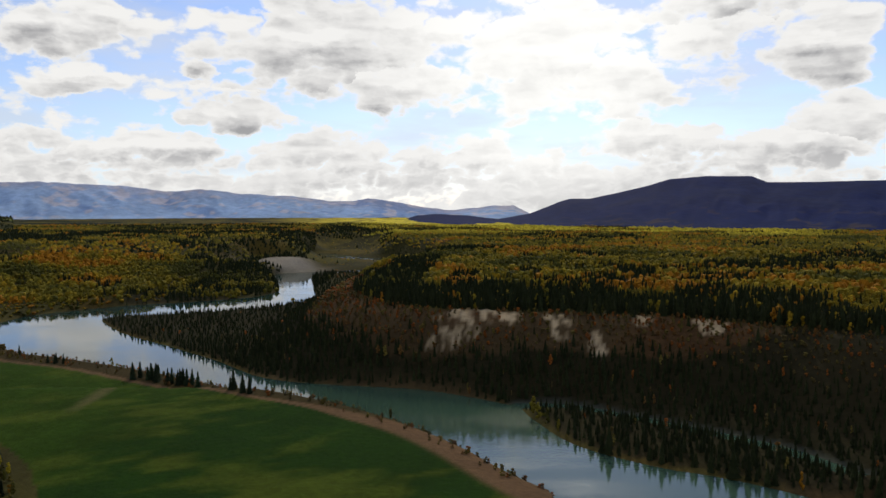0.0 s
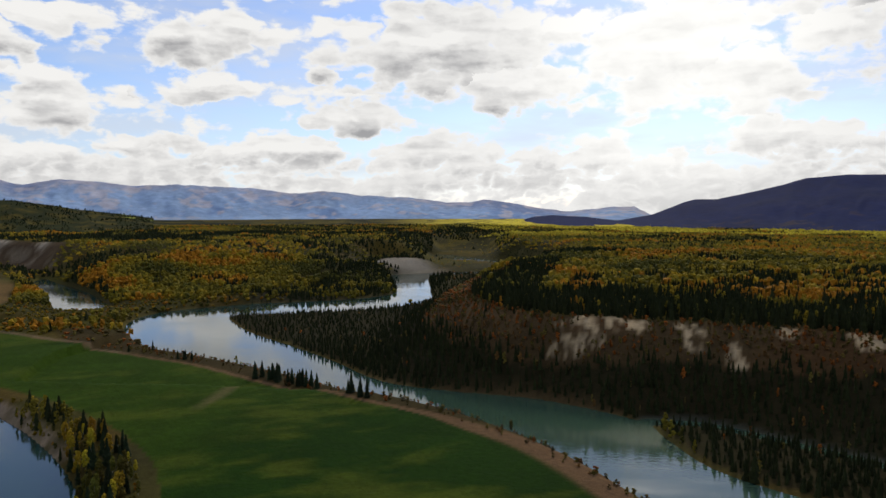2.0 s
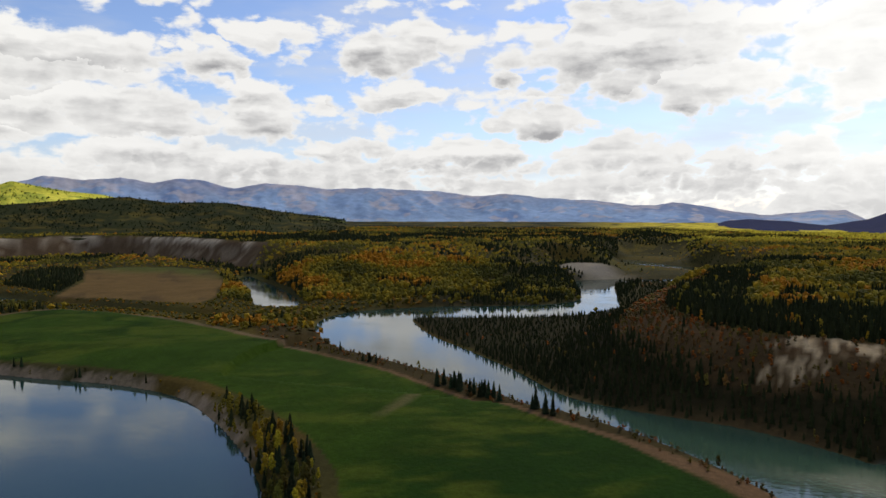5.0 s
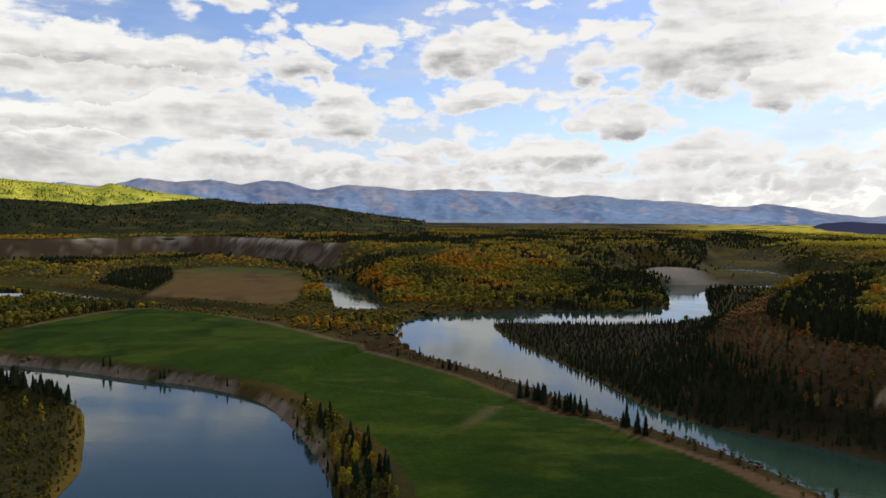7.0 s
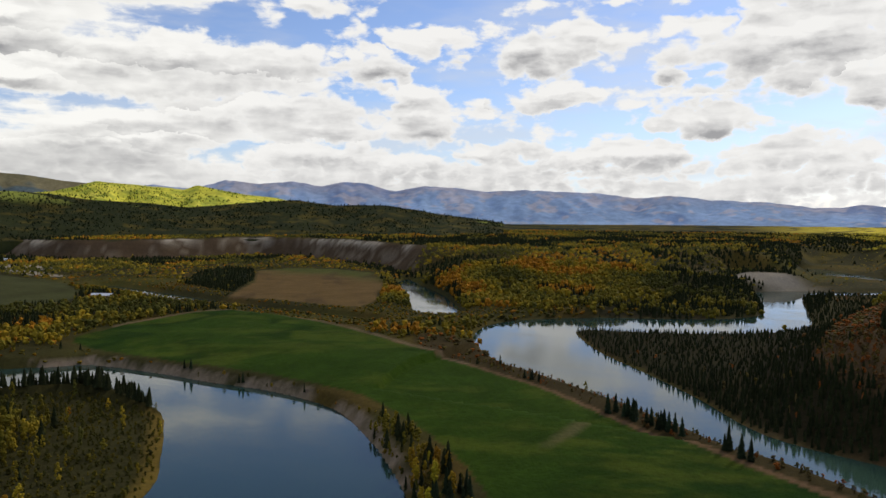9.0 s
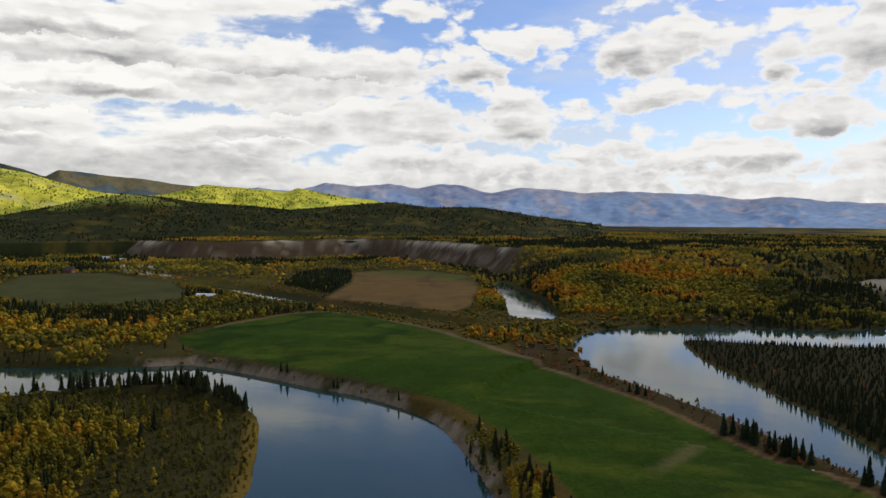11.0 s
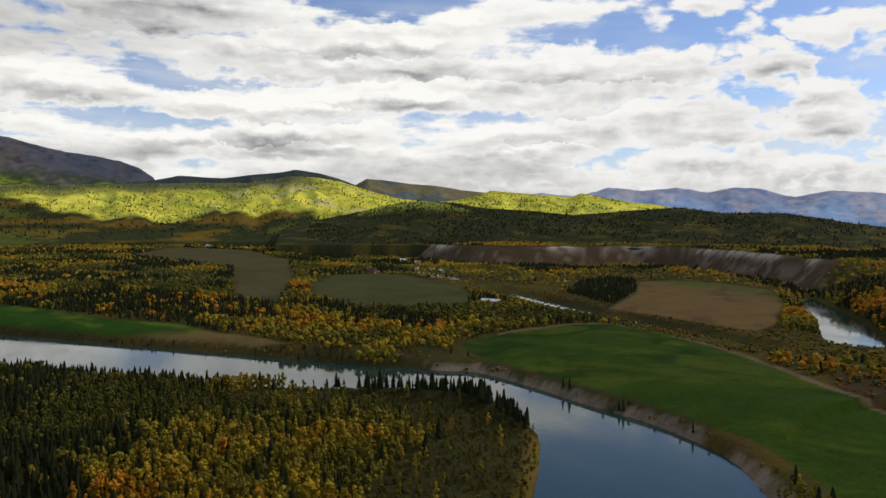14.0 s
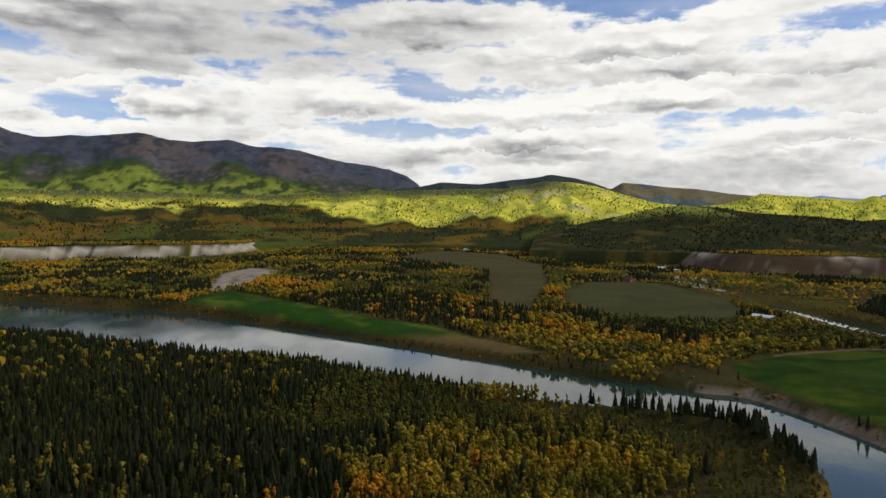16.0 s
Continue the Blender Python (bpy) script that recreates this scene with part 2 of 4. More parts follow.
M_GROUND = cover_material("ground_cover")
M_HILL = cover_material("hillside_cover", 0.05, 0.006, 0.6, 0.9)
M_MOUNTAIN = cover_material("mountain_cover", 0.02, 0.003, 0.45, 0.8)
M_LEAF = foliage_material("foliage")
M_SPRUCE = foliage_material("spruce_needles", False, (0.018, 0.025, 0.010))
M_ASPEN_Y = foliage_material("yellow_aspen_leaves", False, (0.32, 0.21, 0.016))
M_ASPEN_G = foliage_material("green_aspen_leaves", False, (0.095, 0.084, 0.014))
M_ASPEN_O = foliage_material("orange_aspen_leaves", False, (0.31, 0.17, 0.014))
M_BARK = plain("spruce_bark", (0.07, 0.05, 0.035), 0.9, 3.0)
M_BARK_PALE = plain("aspen_bark", (0.35, 0.33, 0.27), 0.85, 3.0)
M_WATER = water_material()

# ------------------------------------------------------------------ plan: rivers, fields, plateaus
# main river, along the field side upstream and back along the wooded side
RIVER_EAST = [
    (245, 50), (138, 165), (80, 235), (37, 286), (4, 339), (-46, 392), (-106, 433), (-156, 468), (-202, 499), (-284, 543),
    (-324, 562), (-376, 612), (-406, 654), (-428, 714), (-420, 770), (-369, 830), (-315, 862), (-255, 900), (-222, 950), (-223, 1008),
    (-262, 1150), (-278, 1225), (-235, 1275), (-140, 1325), (-95, 1420), (-130, 1520), (-230, 1600), (-330, 1720), (-270, 1790), (-165, 1640),
    (-80, 1560), (-45, 1470), (-70, 1350), (-150, 1250), (-205, 1190), (-186, 1060), (-160, 930), (-165, 872), (-186, 830), (-222, 795), (-268, 768),
]
RIVER_EAST_SPIT = [
    (-312, 752), (-338, 737), (-322, 706), (-280, 650), (-224, 596), (-168, 540), (-117, 482), (-66, 463), (-14, 452), (37, 416),
    (48, 385), (62, 345), (92, 315), (124, 296), (200, 230), (330, 110),
]
RIVER_WEST = [
    (-1350, -640), (-1226, -420), (-1122, -235), (-1080, -140), (-975, -22), (-870, 78), (-778, 165), (-708, 230), (-650, 282), (-590, 345),
    (-567, 374), (-505, 386), (-450, 390), (-393, 397), (-333, 388), (-281, 357), (-250, 334), (-214, 303), (-182, 266), (-160, 210),
    (-130, 100), (-120, -120), (-240, -120), (-250, 100), (-283, 205), (-308, 250), (-340, 277), (-378, 305), (-405, 322), (-440, 332),
    (-478, 336), (-505, 322), (-545, 272), (-580, 225), (-614, 170), (-668, 118), (-735, 55), (-790, -62), (-865, -162), (-925, -295),
    (-1000, -480), (-1120, -720),
]
POND = [(-816, 1085), (-740, 1020), (-630, 925), (-511, 793), (-500, 762), (-521, 740), (-560, 765), (-623, 840), (-705, 930), (-770, 1000)]
FIELD = [
    (-627, 392), (-660, 440), (-678, 490), (-690, 578), (-632, 600), (-528, 585), (-452, 562), (-392, 538), (-338, 526), (-293, 507),
    (-246, 486), (-198, 456), (-157, 429), (-108, 398), (-73, 378), (-44, 353), (-20, 332), (0, 304), (24, 262), (80, 180), (90, 0),
    (-60, -40), (-90, 120), (-130, 230), (-164, 290), (-194, 322), (-222, 345), (-266, 374), (-322, 401), (-370, 408), (-415, 409),
    (-470, 403), (-529, 396),
]
BROWN_FIELD = [(-1075, 985), (-1080, 1060), (-1000, 1110), (-900, 1090), (-750, 940), (-620, 765), (-600, 715), (-651, 704), (-736, 708), (-800, 690), (-930, 850)]
HOUSE_FIELD = [(-1000, 375), (-1174, 425), (-1310, 510), (-1327, 640), (-1110, 643), (-970, 590), (-870, 520), (-890, 460), (-910, 420)]
LONG_FIELD = [(-1893, 215), (-2180, 344), (-2059, 505), (-1695, 520), (-1307, 430), (-985, 322), (-1042, 285), (-1500, 372), (-1680, 306)]
RIVER_FIELD = [(-1085, -112), (-1200, -73), (-1044, 43), (-906, 136), (-859, 190), (-788, 217), (-705, 268), (-712, 240), (-785, 172), (-868, 92), (-975, -5)]
DARK_WOOD = [(-947, 728), (-1101, 871), (-1190, 1005), (-1097, 990), (-959, 875), (-815, 700), (-841, 682)]
PLATEAU_EAST = [
    (-75, 640), (-52, 560), (-25, 526), (7, 505), (81, 499), (150, 474), (206, 432), (250, 385), (380, 270), (560, 120),
    (5200, -600), (5200, 5200), (-150, 5200), (-190, 2000), (-60, 1680), (30, 1500), (25, 1330), (0, 1180), (-45, 1050), (-60, 960), (-60, 860), (-75, 760),
]
PLATEAU_WEST = [
    (-1650, 960), (-1560, 1180), (-1490, 1350), (-1290, 1410), (-1050, 1330), (-900, 1230), (-770, 1170), (-640, 1190), (-560, 1280), (-480, 1400),
    (-430, 1500), (-430, 1600), (-450, 1720), (-420, 2000), (-350, 5200), (-5200, 5200), (-5200, 1200), (-2600, 900), (-2100, 880),
]
PLATEAU_FAR_WEST = [(-2110, -330), (-2060, -560), (-1920, -700), (-1900, -1200), (-5000, -2500), (-5000, -100), (-2600, -150)]
SLIP = [(-1172, -102), (-1360, -125), (-1516, -135), (-1640, -95), (-1536, -25), (-1422, -40), (-1268, -60), (-1210, -75)]
SLOUGH_EAST = [(43, 414), (69, 413), (96, 394), (131, 364), (159, 335), (180, 293), (240, 215)]
SLOUGH_WEST = [(-1090, 700), (-1010, 690), (-949, 684), (-826, 670), (-750, 674), (-689, 666), (-602, 668), (-539, 664)]


def smooth_loop(pts, n=4, closed=True):
    """A rounded line through the points."""
    p = np.array(pts, float)
    out, m = [], len(p)
    for i in range(m if closed else m - 1):
        ids = [(i + k) % m for k in (-1, 0, 1, 2)] if closed else [max(0, i - 1), i, i + 1, min(m - 1, i + 2)]
        a, b, c, d = p[ids]
        for s in np.arange(n) / n:
            out.append(0.5 * (2 * b + (c - a) * s + (2 * a - 5 * b + 4 * c - d) * s * s + (3 * b - a - 3 * c + d) * s ** 3))
    if not closed:
        out.append(p[-1])
    return np.array(out)


def away(loop, x, y, closed=True):
    """Distance from a line; negative inside a closed one."""
    best, inside = np.full(x.shape, 1e12), np.zeros(x.shape, bool)
    for (ax, ay), (bx, by) in zip(loop, np.roll(loop, -1, 0)) if closed else zip(loop[:-1], loop[1:]):
        ex, ey = bx - ax, by - ay
        s = np.clip(((x - ax) * ex + (y - ay) * ey) / (ex * ex + ey * ey + 1e-9), 0, 1)
        best = np.minimum(best, (x - ax - s * ex) ** 2 + (y - ay - s * ey) ** 2)
        if closed and ay != by:
            inside ^= ((ay > y) != (by > y)) & (x < ex * (y - ay) / (by - ay) + ax)
    d = np.sqrt(best)
    return np.where(inside, -d, d) if closed else d


def grain(x, y, size, seed=0, octaves=4):
    """Smooth noise between 0 and 1, about 0.5 in the middle."""
    total, amp, norm = np.zeros(np.shape(x)), 1.0, 0.0
    for o in range(octaves):
        u, v = np.asarray(x) / size + 17.3 * seed, np.asarray(y) / size - 9.1 * seed
        iu, iv = np.floor(u), np.floor(v)
        fu, fv = u - iu, v - iv
        fu, fv = fu * fu * (3 - 2 * fu), fv * fv * (3 - 2 * fv)

        def corner(a, b):
            h = np.sin((iu + a) * 127.1 + (iv + b) * 311.7 + seed * 74.7 + o * 19.19) * 43758.5453
            return h - np.floor(h)

        total += amp * (corner(0, 0) * (1 - fu) * (1 - fv) + corner(1, 0) * fu * (1 - fv) + corner(0, 1) * (1 - fu) * fv + corner(1, 1) * fu * fv)
        norm, amp, size = norm + amp, amp * 0.5, size * 0.5
    return total / norm


def step(a, b, v):
    t = np.clip((v - a) / (b - a), 0, 1)
    return t * t * (3 - 2 * t)


L_EAST, L_WEST = smooth_loop(RIVER_EAST + RIVER_EAST_SPIT), smooth_loop(RIVER_WEST)
L_POND, L_FIELD = smooth_loop(POND), smooth_loop(FIELD)
L_PE, L_PW, L_PF = smooth_loop(PLATEAU_EAST, 3), smooth_loop(PLATEAU_WEST, 3), smooth_loop(PLATEAU_FAR_WEST, 3)
L_SE, L_SW = smooth_loop(SLOUGH_EAST, 4, False), smooth_loop(SLOUGH_WEST, 4, False)


class Plan:
    """All that the plan tells of a set of places."""

    def __init__(self, x, y):
        self.x, self.y = x, y
        self.r = np.hypot(x, y)
        self.east, self.west, self.pond = away(L_EAST, x, y), away(L_WEST, x, y), away(L_POND, x, y)
        self.field = away(L_FIELD, x, y)
        self.pe, self.pw, self.pf = away(L_PE, x, y), away(L_PW, x, y), away(L_PF, x, y)
        self.se, self.sw = away(L_SE, x, y, False), away(L_SW, x, y, False)
        self.brown, self.house, self.long, self.rfield, self.wood = (away(np.array(q, float), x, y) for q in (BROWN_FIELD, HOUSE_FIELD, LONG_FIELD, RIVER_FIELD, DARK_WOOD))
        # the wooded point inside the western bend
        self.island = (self.west > 0) & (x < -120) & (y < 320) & (y < 330 + 0.9 * (x + 470) + 400 * (x > -470)) & (away(smooth_loop([(-250, -200), (-250, 100), (-300, 232), (-396, 305), (-470, 317), (-545, 272), (-614, 170), (-735, 55), (-790, -62), (-925, -295), (-1120, -720), (-600, -900)], 3), x, y) < 25)
        self.ripple = grain(x, y, 90, 3)
        self.z = self.height()

    def height(self):
        x, y, r = self.x, self.y, self.r
        land = 9.0 + 2.5 * (self.ripple - 0.5)
        land = land + (0.004 + 0.012 * step(-320, 60, y)) * np.clip(-x - 800, 0, 2600) * step(1500, 200, y)
        land = np.where(self.island, 4.0 + 3 * (self.ripple - 0.5) * 2, land)
        land = np.where((y > 600) & (self.pw > 0) & (x < -400), land - 3, land)
        spit = (self.pe < 310) & (x > -360) & (y > 420) & (y < 1230)
        land = np.where(spit, 3.0 + 2 * self.ripple, land)
        land = np.where((x > 40) & (y < 430) & (self.se < 160), 3.5, land)
        rough = (self.ripple - 0.5) * 8
        ramp_e = step(88, 0, self.pe + rough)
        land = land + (42 + 5 * (self.ripple - 0.5) - land) * ramp_e
        wide = 66 + 340 * step(-850, -560, x)
        self.pw = self.pw + 70 * (grain(x, y, 150, 17, 3) - 0.5) * step(-700, -950, x)
        ramp_w = step(1, 0, (self.pw + rough) / wide)
        land = land + (49 + 7 * (self.ripple - 0.5) - land) * ramp_w
        land = land + (46 - land) * step(55, 0, self.pf + rough)
        # the sand bank above the bend
        near_bank = step(120, 80, np.abs(x + 270)) * step(150, 90, np.abs(y - 1320))
        land = land + (np.minimum(land, 16) - land) * near_bank
        glen = step(120, 50, np.abs(x + 0.128 * y)) * step(1000, 1100, y) * step(2100, 1850, y)
        land = land + (np.minimum(land, 5) - land) * glen
        bank = np.exp(-(((x + 282) / 62) ** 4 + ((y - 1320) / 60) ** 4)) * step(2, 34, self.east)
        land = np.maximum(land, 23 * bank)
        steep = 9.0 + 14 * self.island - 5.0 * ((self.west < 60) & (self.field < 60)) - 4.0 * ((self.east < 60) & (self.field < 60))
        z = land
        land = land + (np.minimum(land, 7.0) - land) * step(90, 15, self.west) * (self.field < 70)
        z = land
        for d in (self.east, self.west, self.pond):
            z = np.where(d > 0, np.minimum(z, land * (1 - np.exp(-np.maximum(d, 0) / steep)) + 0.02), np.maximum(-3.0, 0.35 * d))
            land = z
        z = np.where(self.se < 30, z * step(3, 16, self.se) - 0.5 * step(7, 2, self.se), z)
        old = 13.0 + 9 * step(-700, -900, x)
        z = np.where(self.sw < 60, np.minimum(z, 3.0 + 0.1 * self.sw) * step(old * 0.6, old * 1.5, self.sw) - 0.8 * step(old, old * 0.6, self.sw), z)
        return z


def mesh_object(name, verts, faces, mat, colours=None, layer="cover", smooth=True, parent=None):
    me = bpy.data.meshes.new(name)
    verts, faces = np.asarray(verts, np.float32), np.asarray(faces, np.int32)
    n, k = faces.shape
    me.vertices.add(len(verts))
    me.vertices.foreach_set("co", verts.ravel())
    me.loops.add(n * k)
    me.loops.foreach_set("vertex_index", faces.ravel())
    me.polygons.add(n)
    me.polygons.foreach_set("loop_start", np.arange(0, n * k, k, dtype=np.int32))
    me.polygons.foreach_set("use_smooth", np.full(n, smooth))
    if colours is not None:
        at = me.attributes.new(layer, "FLOAT_COLOR", "POINT")
        at.data.foreach_set("color", np.c_[colours, np.ones(len(colours))].astype(np.float32).ravel())
    me.update(calc_edges=True)
    me.materials.append(mat)
    ob = new(name, me)
    ob.parent = parent
    return ob


def sheet(rows, cols):
    """Quads of a grid of rows by cols points."""
    i = np.arange(rows * cols).reshape(rows, cols)
    return np.stack([i[:-1, :-1], i[:-1, 1:], i[1:, 1:], i[1:, :-1]], -1).reshape(-1, 4)


# ------------------------------------------------------------------ ground
def blend(base, rgb, f):
    return base + (np.array(rgb) - base) * f[..., None]


def ground_colours(p):
    x, y = p.x, p.y
    n1, n2, n3, n4 = grain(x, y, 60, 5), grain(x, y, 14, 6), grain(x, y, 260, 7), grain(1.6 * x, y * 0.5, 7, 16)
    c = np.zeros(x.shape + (3,)) + np.array((0.040, 0.036, 0.012))
    c = blend(c, (0.070, 0.062, 0.014), step(0.45, 0.7, n3))
    c = blend(c, (0.085, 0.055, 0.013), step(0.5, 0.72, n1) * 0.7)
    # far open woodland, a mosaic of yellow, green and dark
    far = step(1300, 2300, p.r)
    c = blend(c, (0.11, 0.085, 0.014), far * step(0.42, 0.6, n1) * 0.8)
    c = blend(c, (0.02, 0.024, 0.011), far * step(0.5, 0.62, grain(x, y, 180, 8)))
    # sunlit band across the far valley floor, painted as bright yellow cover
    deg = np.degrees(np.arctan2(-x, y))
    c = blend(c, (0.62, 0.48, 0.04), step(2250, 2600, p.r) * step(-30, -18, deg) * step(14, 6, deg) * step(0.3, 0.5, n1))
    # bluff above the eastern river: russet scrub with bare sand
    slope_e = step(100, 70, p.pe) * step(-6, 10, p.pe) * (y < 900)
    c = blend(c, (0.062, 0.040, 0.018), slope_e)
    c = blend(c, (0.075, 0.038, 0.016), slope_e * step(0.5, 0.7, n1) * 0.7)
    for sx, sy, sw in ((3, 478, 10), (15, 489, 11), (30, 493, 9), (45, 492, 8), (76, 478, 11), (98, 462, 7), (97, 448, 6), (127, 474, 6), (164, 452, 9), (215, 410, 6)):
        d = np.hypot((x - sx) / sw, (y - sy) / (sw * 1.5)) + 1.9 * (n2 - 0.5) + 1.2 * (n4 - 0.5)
        c = blend(c, (0.38, 0.285, 0.165), step(1.0, 0.7, d) * step(0.34, 0.52, n4))
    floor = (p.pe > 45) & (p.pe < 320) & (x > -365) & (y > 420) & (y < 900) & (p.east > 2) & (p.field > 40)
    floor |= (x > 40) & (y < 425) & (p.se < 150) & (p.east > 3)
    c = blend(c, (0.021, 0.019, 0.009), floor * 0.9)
    # cut cliffs under the western plateaus
    gully = grain(x + 0.5 * y, y - 0.5 * x, 22, 10, 3)
    cliff = step(2, 6, p.pw) * step(30, 14, p.pw + 40 * (gully - 0.45)) * step(-760, -900, x) * step(0.30, 0.46, grain(x, y, 130, 9) + 0.12 * (n2 - 0.5))
    c = blend(c, (0.075, 0.050, 0.028), step(95, 70, p.pw) * step(-3, 5, p.pw) * step(-720, -900, x))
    c = blend(c, (0.40, 0.34, 0.25), cliff * (0.35 + 0.65 * step(0.3, 0.5, gully)))
    c = blend(c, (0.20, 0.16, 0.11), step(70, 40, p.pw) * step(20, 30, p.pw) * step(-760, -900, x) * step(0.56, 0.66, gully) * 0.6)
    c = blend(c, (0.42, 0.37, 0.28), step(50, 35, p.pf) * step(2, 10, p.pf) * step(0.25, 0.45, n2))
    c = blend(c, (0.27, 0.23, 0.17), np.clip(1.6 * np.exp(-(((x + 272) / 58) ** 2 + ((y - 1282) / 34) ** 2)), 0, 1) * step(0.2, 0.4, n2 + 0.15))
    for sx, sy, sa, sb in ((-1235, 127, 60, 12), (-1394, 27, 30, 12), (-1420, 745, 70, 40), (-1880, 1010, 120, 60), (-1300, 690, 110, 20)):
        d = np.hypot((x - sx) / sa, (y - sy) / sb) + 0.8 * (n2 - 0.5)
        c = blend(c, (0.36, 0.31, 0.24), step(1.0, 0.7, d))
    slip = away(np.array(SLIP, float), x, y) + 26 * (n2 - 0.5)
    c = blend(c, (0.30, 0.25, 0.185), step(4, -10, slip) * (0.75 + 0.5 * n2))
    c = blend(c, (0.09, 0.065, 0.04), step(6, 0, np.abs(slip + 34)) * step(0.45, 0.6, n1) * 0.8)
    # fields
    u, v = 0.9 * x + 0.45 * y, 0.9 * y - 0.45 * x
    g = step(0.50, 0.68, 0.6 * grain(u, 1.8 * v, 75, 11, 5) + 0.4 * grain(u, 2.2 * v, 22, 18))
    vein = step(0.16, 0.02, np.abs(grain(u, 1.5 * v, 85, 19, 4) - 0.5) * 2) * step(0.42, 0.55, grain(x, y, 120, 20))
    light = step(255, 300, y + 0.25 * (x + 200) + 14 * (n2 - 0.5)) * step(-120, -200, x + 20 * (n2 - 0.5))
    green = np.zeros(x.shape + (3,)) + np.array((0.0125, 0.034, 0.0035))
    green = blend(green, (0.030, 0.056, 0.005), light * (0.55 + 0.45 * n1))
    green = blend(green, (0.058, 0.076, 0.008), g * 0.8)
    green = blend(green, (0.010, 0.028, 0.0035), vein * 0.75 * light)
    green = green * (0.86 + 0.28 * grain(x, y, 5, 35, 2))[..., None]
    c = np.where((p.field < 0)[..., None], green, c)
    d = np.hypot((x + 188 + 0.05 * (y - 395)) / 5, (y - 396) / 24)
    c = blend(c, (0.13, 0.105, 0.045), step(1.4, 0.2, d + 1.6 * (n2 - 0.5)) * 0.6)
    c = np.where((p.rfield < 0)[..., None], blend(green * 1.7, (0.14, 0.085, 0.035), step(-835, -775, x) * 0.8), c)
    brown = blend(np.zeros(x.shape + (3,)) + np.array((0.13, 0.082, 0.03)), (0.075, 0.08, 0.02), step(930, 1050, y + 60 * (n1 - 0.5)))
    brown = blend(brown, (0.06, 0.04, 0.02), step(0.55, 0.75, grain(x - y, (x + y) * 3, 120, 12)) * 0.6)
    c = np.where((p.brown < 0)[..., None], brown, c)
    c = np.where((p.house < 0)[..., None], np.array((0.060, 0.062, 0.022)) * (0.8 + 0.4 * n1[..., None]), c)
    c = np.where((p.long < 0)[..., None], np.array((0.075, 0.065, 0.026)) * (0.8 + 0.4 * n1[..., None]), c)
    # farm track along the eastern edge of the field
    w = 2.0 + 6.0 * step(-90, 0, x)
    track = step(1.5, 0.8, np.abs(p.field - w - 0.5) / w) * (p.east < 120) * (p.east > 5) * (y < 560)
    c = blend(c, (0.125, 0.074, 0.037), track * (x > -420))
    rim = step(3.5, 1.5, np.abs(p.field - 4)) * (y > 455) * (x > -700) * (x < -330)
    c = blend(c, (0.17, 0.12, 0.07), rim * 0.8)
    # banks
    strip = (p.field > 2) * step(70, 50, p.field) * step(60, 50, p.east) * (y < 600)
    c = blend(c, (0.042, 0.030, 0.012), strip * (1 - track) * 0.85)
    c = blend(c, (0.22, 0.165, 0.11), step(6.5, 3.5, p.west + 7 * (grain(x, y, 8, 14, 3) - 0.5)) * (0.6 + 0.4 * step(0.35, 0.6, grain(x, y, 6, 36, 2))) * (p.field < 45) * (x < -205) * (y > 300) * step(0.3, 0.5, grain(x, y, 24, 13) + 0.08) * step(12, 22, np.abs(x + 345) + 12 * n2))
    c = blend(c, (0.13, 0.09, 0.04), step(9, 3, p.east) * np.where(p.field < 70, 0.6, 0.15))
    c = blend(c, (0.15, 0.10, 0.02), step(11, 4, p.west) * p.island * 0.8)
    c = blend(c, (0.06, 0.065, 0.05), step(9, 5, p.se) * 0.8)
    return np.clip(c, 0.004, 0.6)


azs = np.radians(np.r_[np.arange(-180, -48, 6.0), np.arange(-48, 128, 0.25), np.arange(128, 180.1, 6.0)])
rs = [5.0, 60, 120, 170]
while rs[-1] < 4960:
    rs.append(rs[-1] + max(3.2, 0.0085 * rs[-1]) * (1.0 if rs[-1] < 2000 else 2.0))
rs = np.array(rs)
rr, aa = np.meshgrid(rs, azs, indexing="ij")
gx, gy = -np.sin(aa) * rr, np.cos(aa) * rr
plan = Plan(gx.ravel(), gy.ravel())
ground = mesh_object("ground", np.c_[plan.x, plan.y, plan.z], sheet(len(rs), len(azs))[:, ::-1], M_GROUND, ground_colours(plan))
tagged(ground, "valley ground with green crop field, scrub and bare bluffs", "ground", kind="structure")

# river level: one flat sheet that shows wherever the ground dips below it
wr = np.array([1.0, 300, 800, 1600, 2500, 4900])
wa = np.radians(np.arange(-180, 181, 10.0))
wrr, waa = np.meshgrid(wr, wa, indexing="ij")
water = mesh_object("water", np.c_[(-np.sin(waa) * wrr).ravel(), (np.cos(waa) * wrr).ravel(), np.zeros(waa.size)], sheet(len(wr), len(wa))[:, ::-1], M_WATER)
tagged(water, "calm blue-green river reflecting sky and trees", "water", kind="structure")


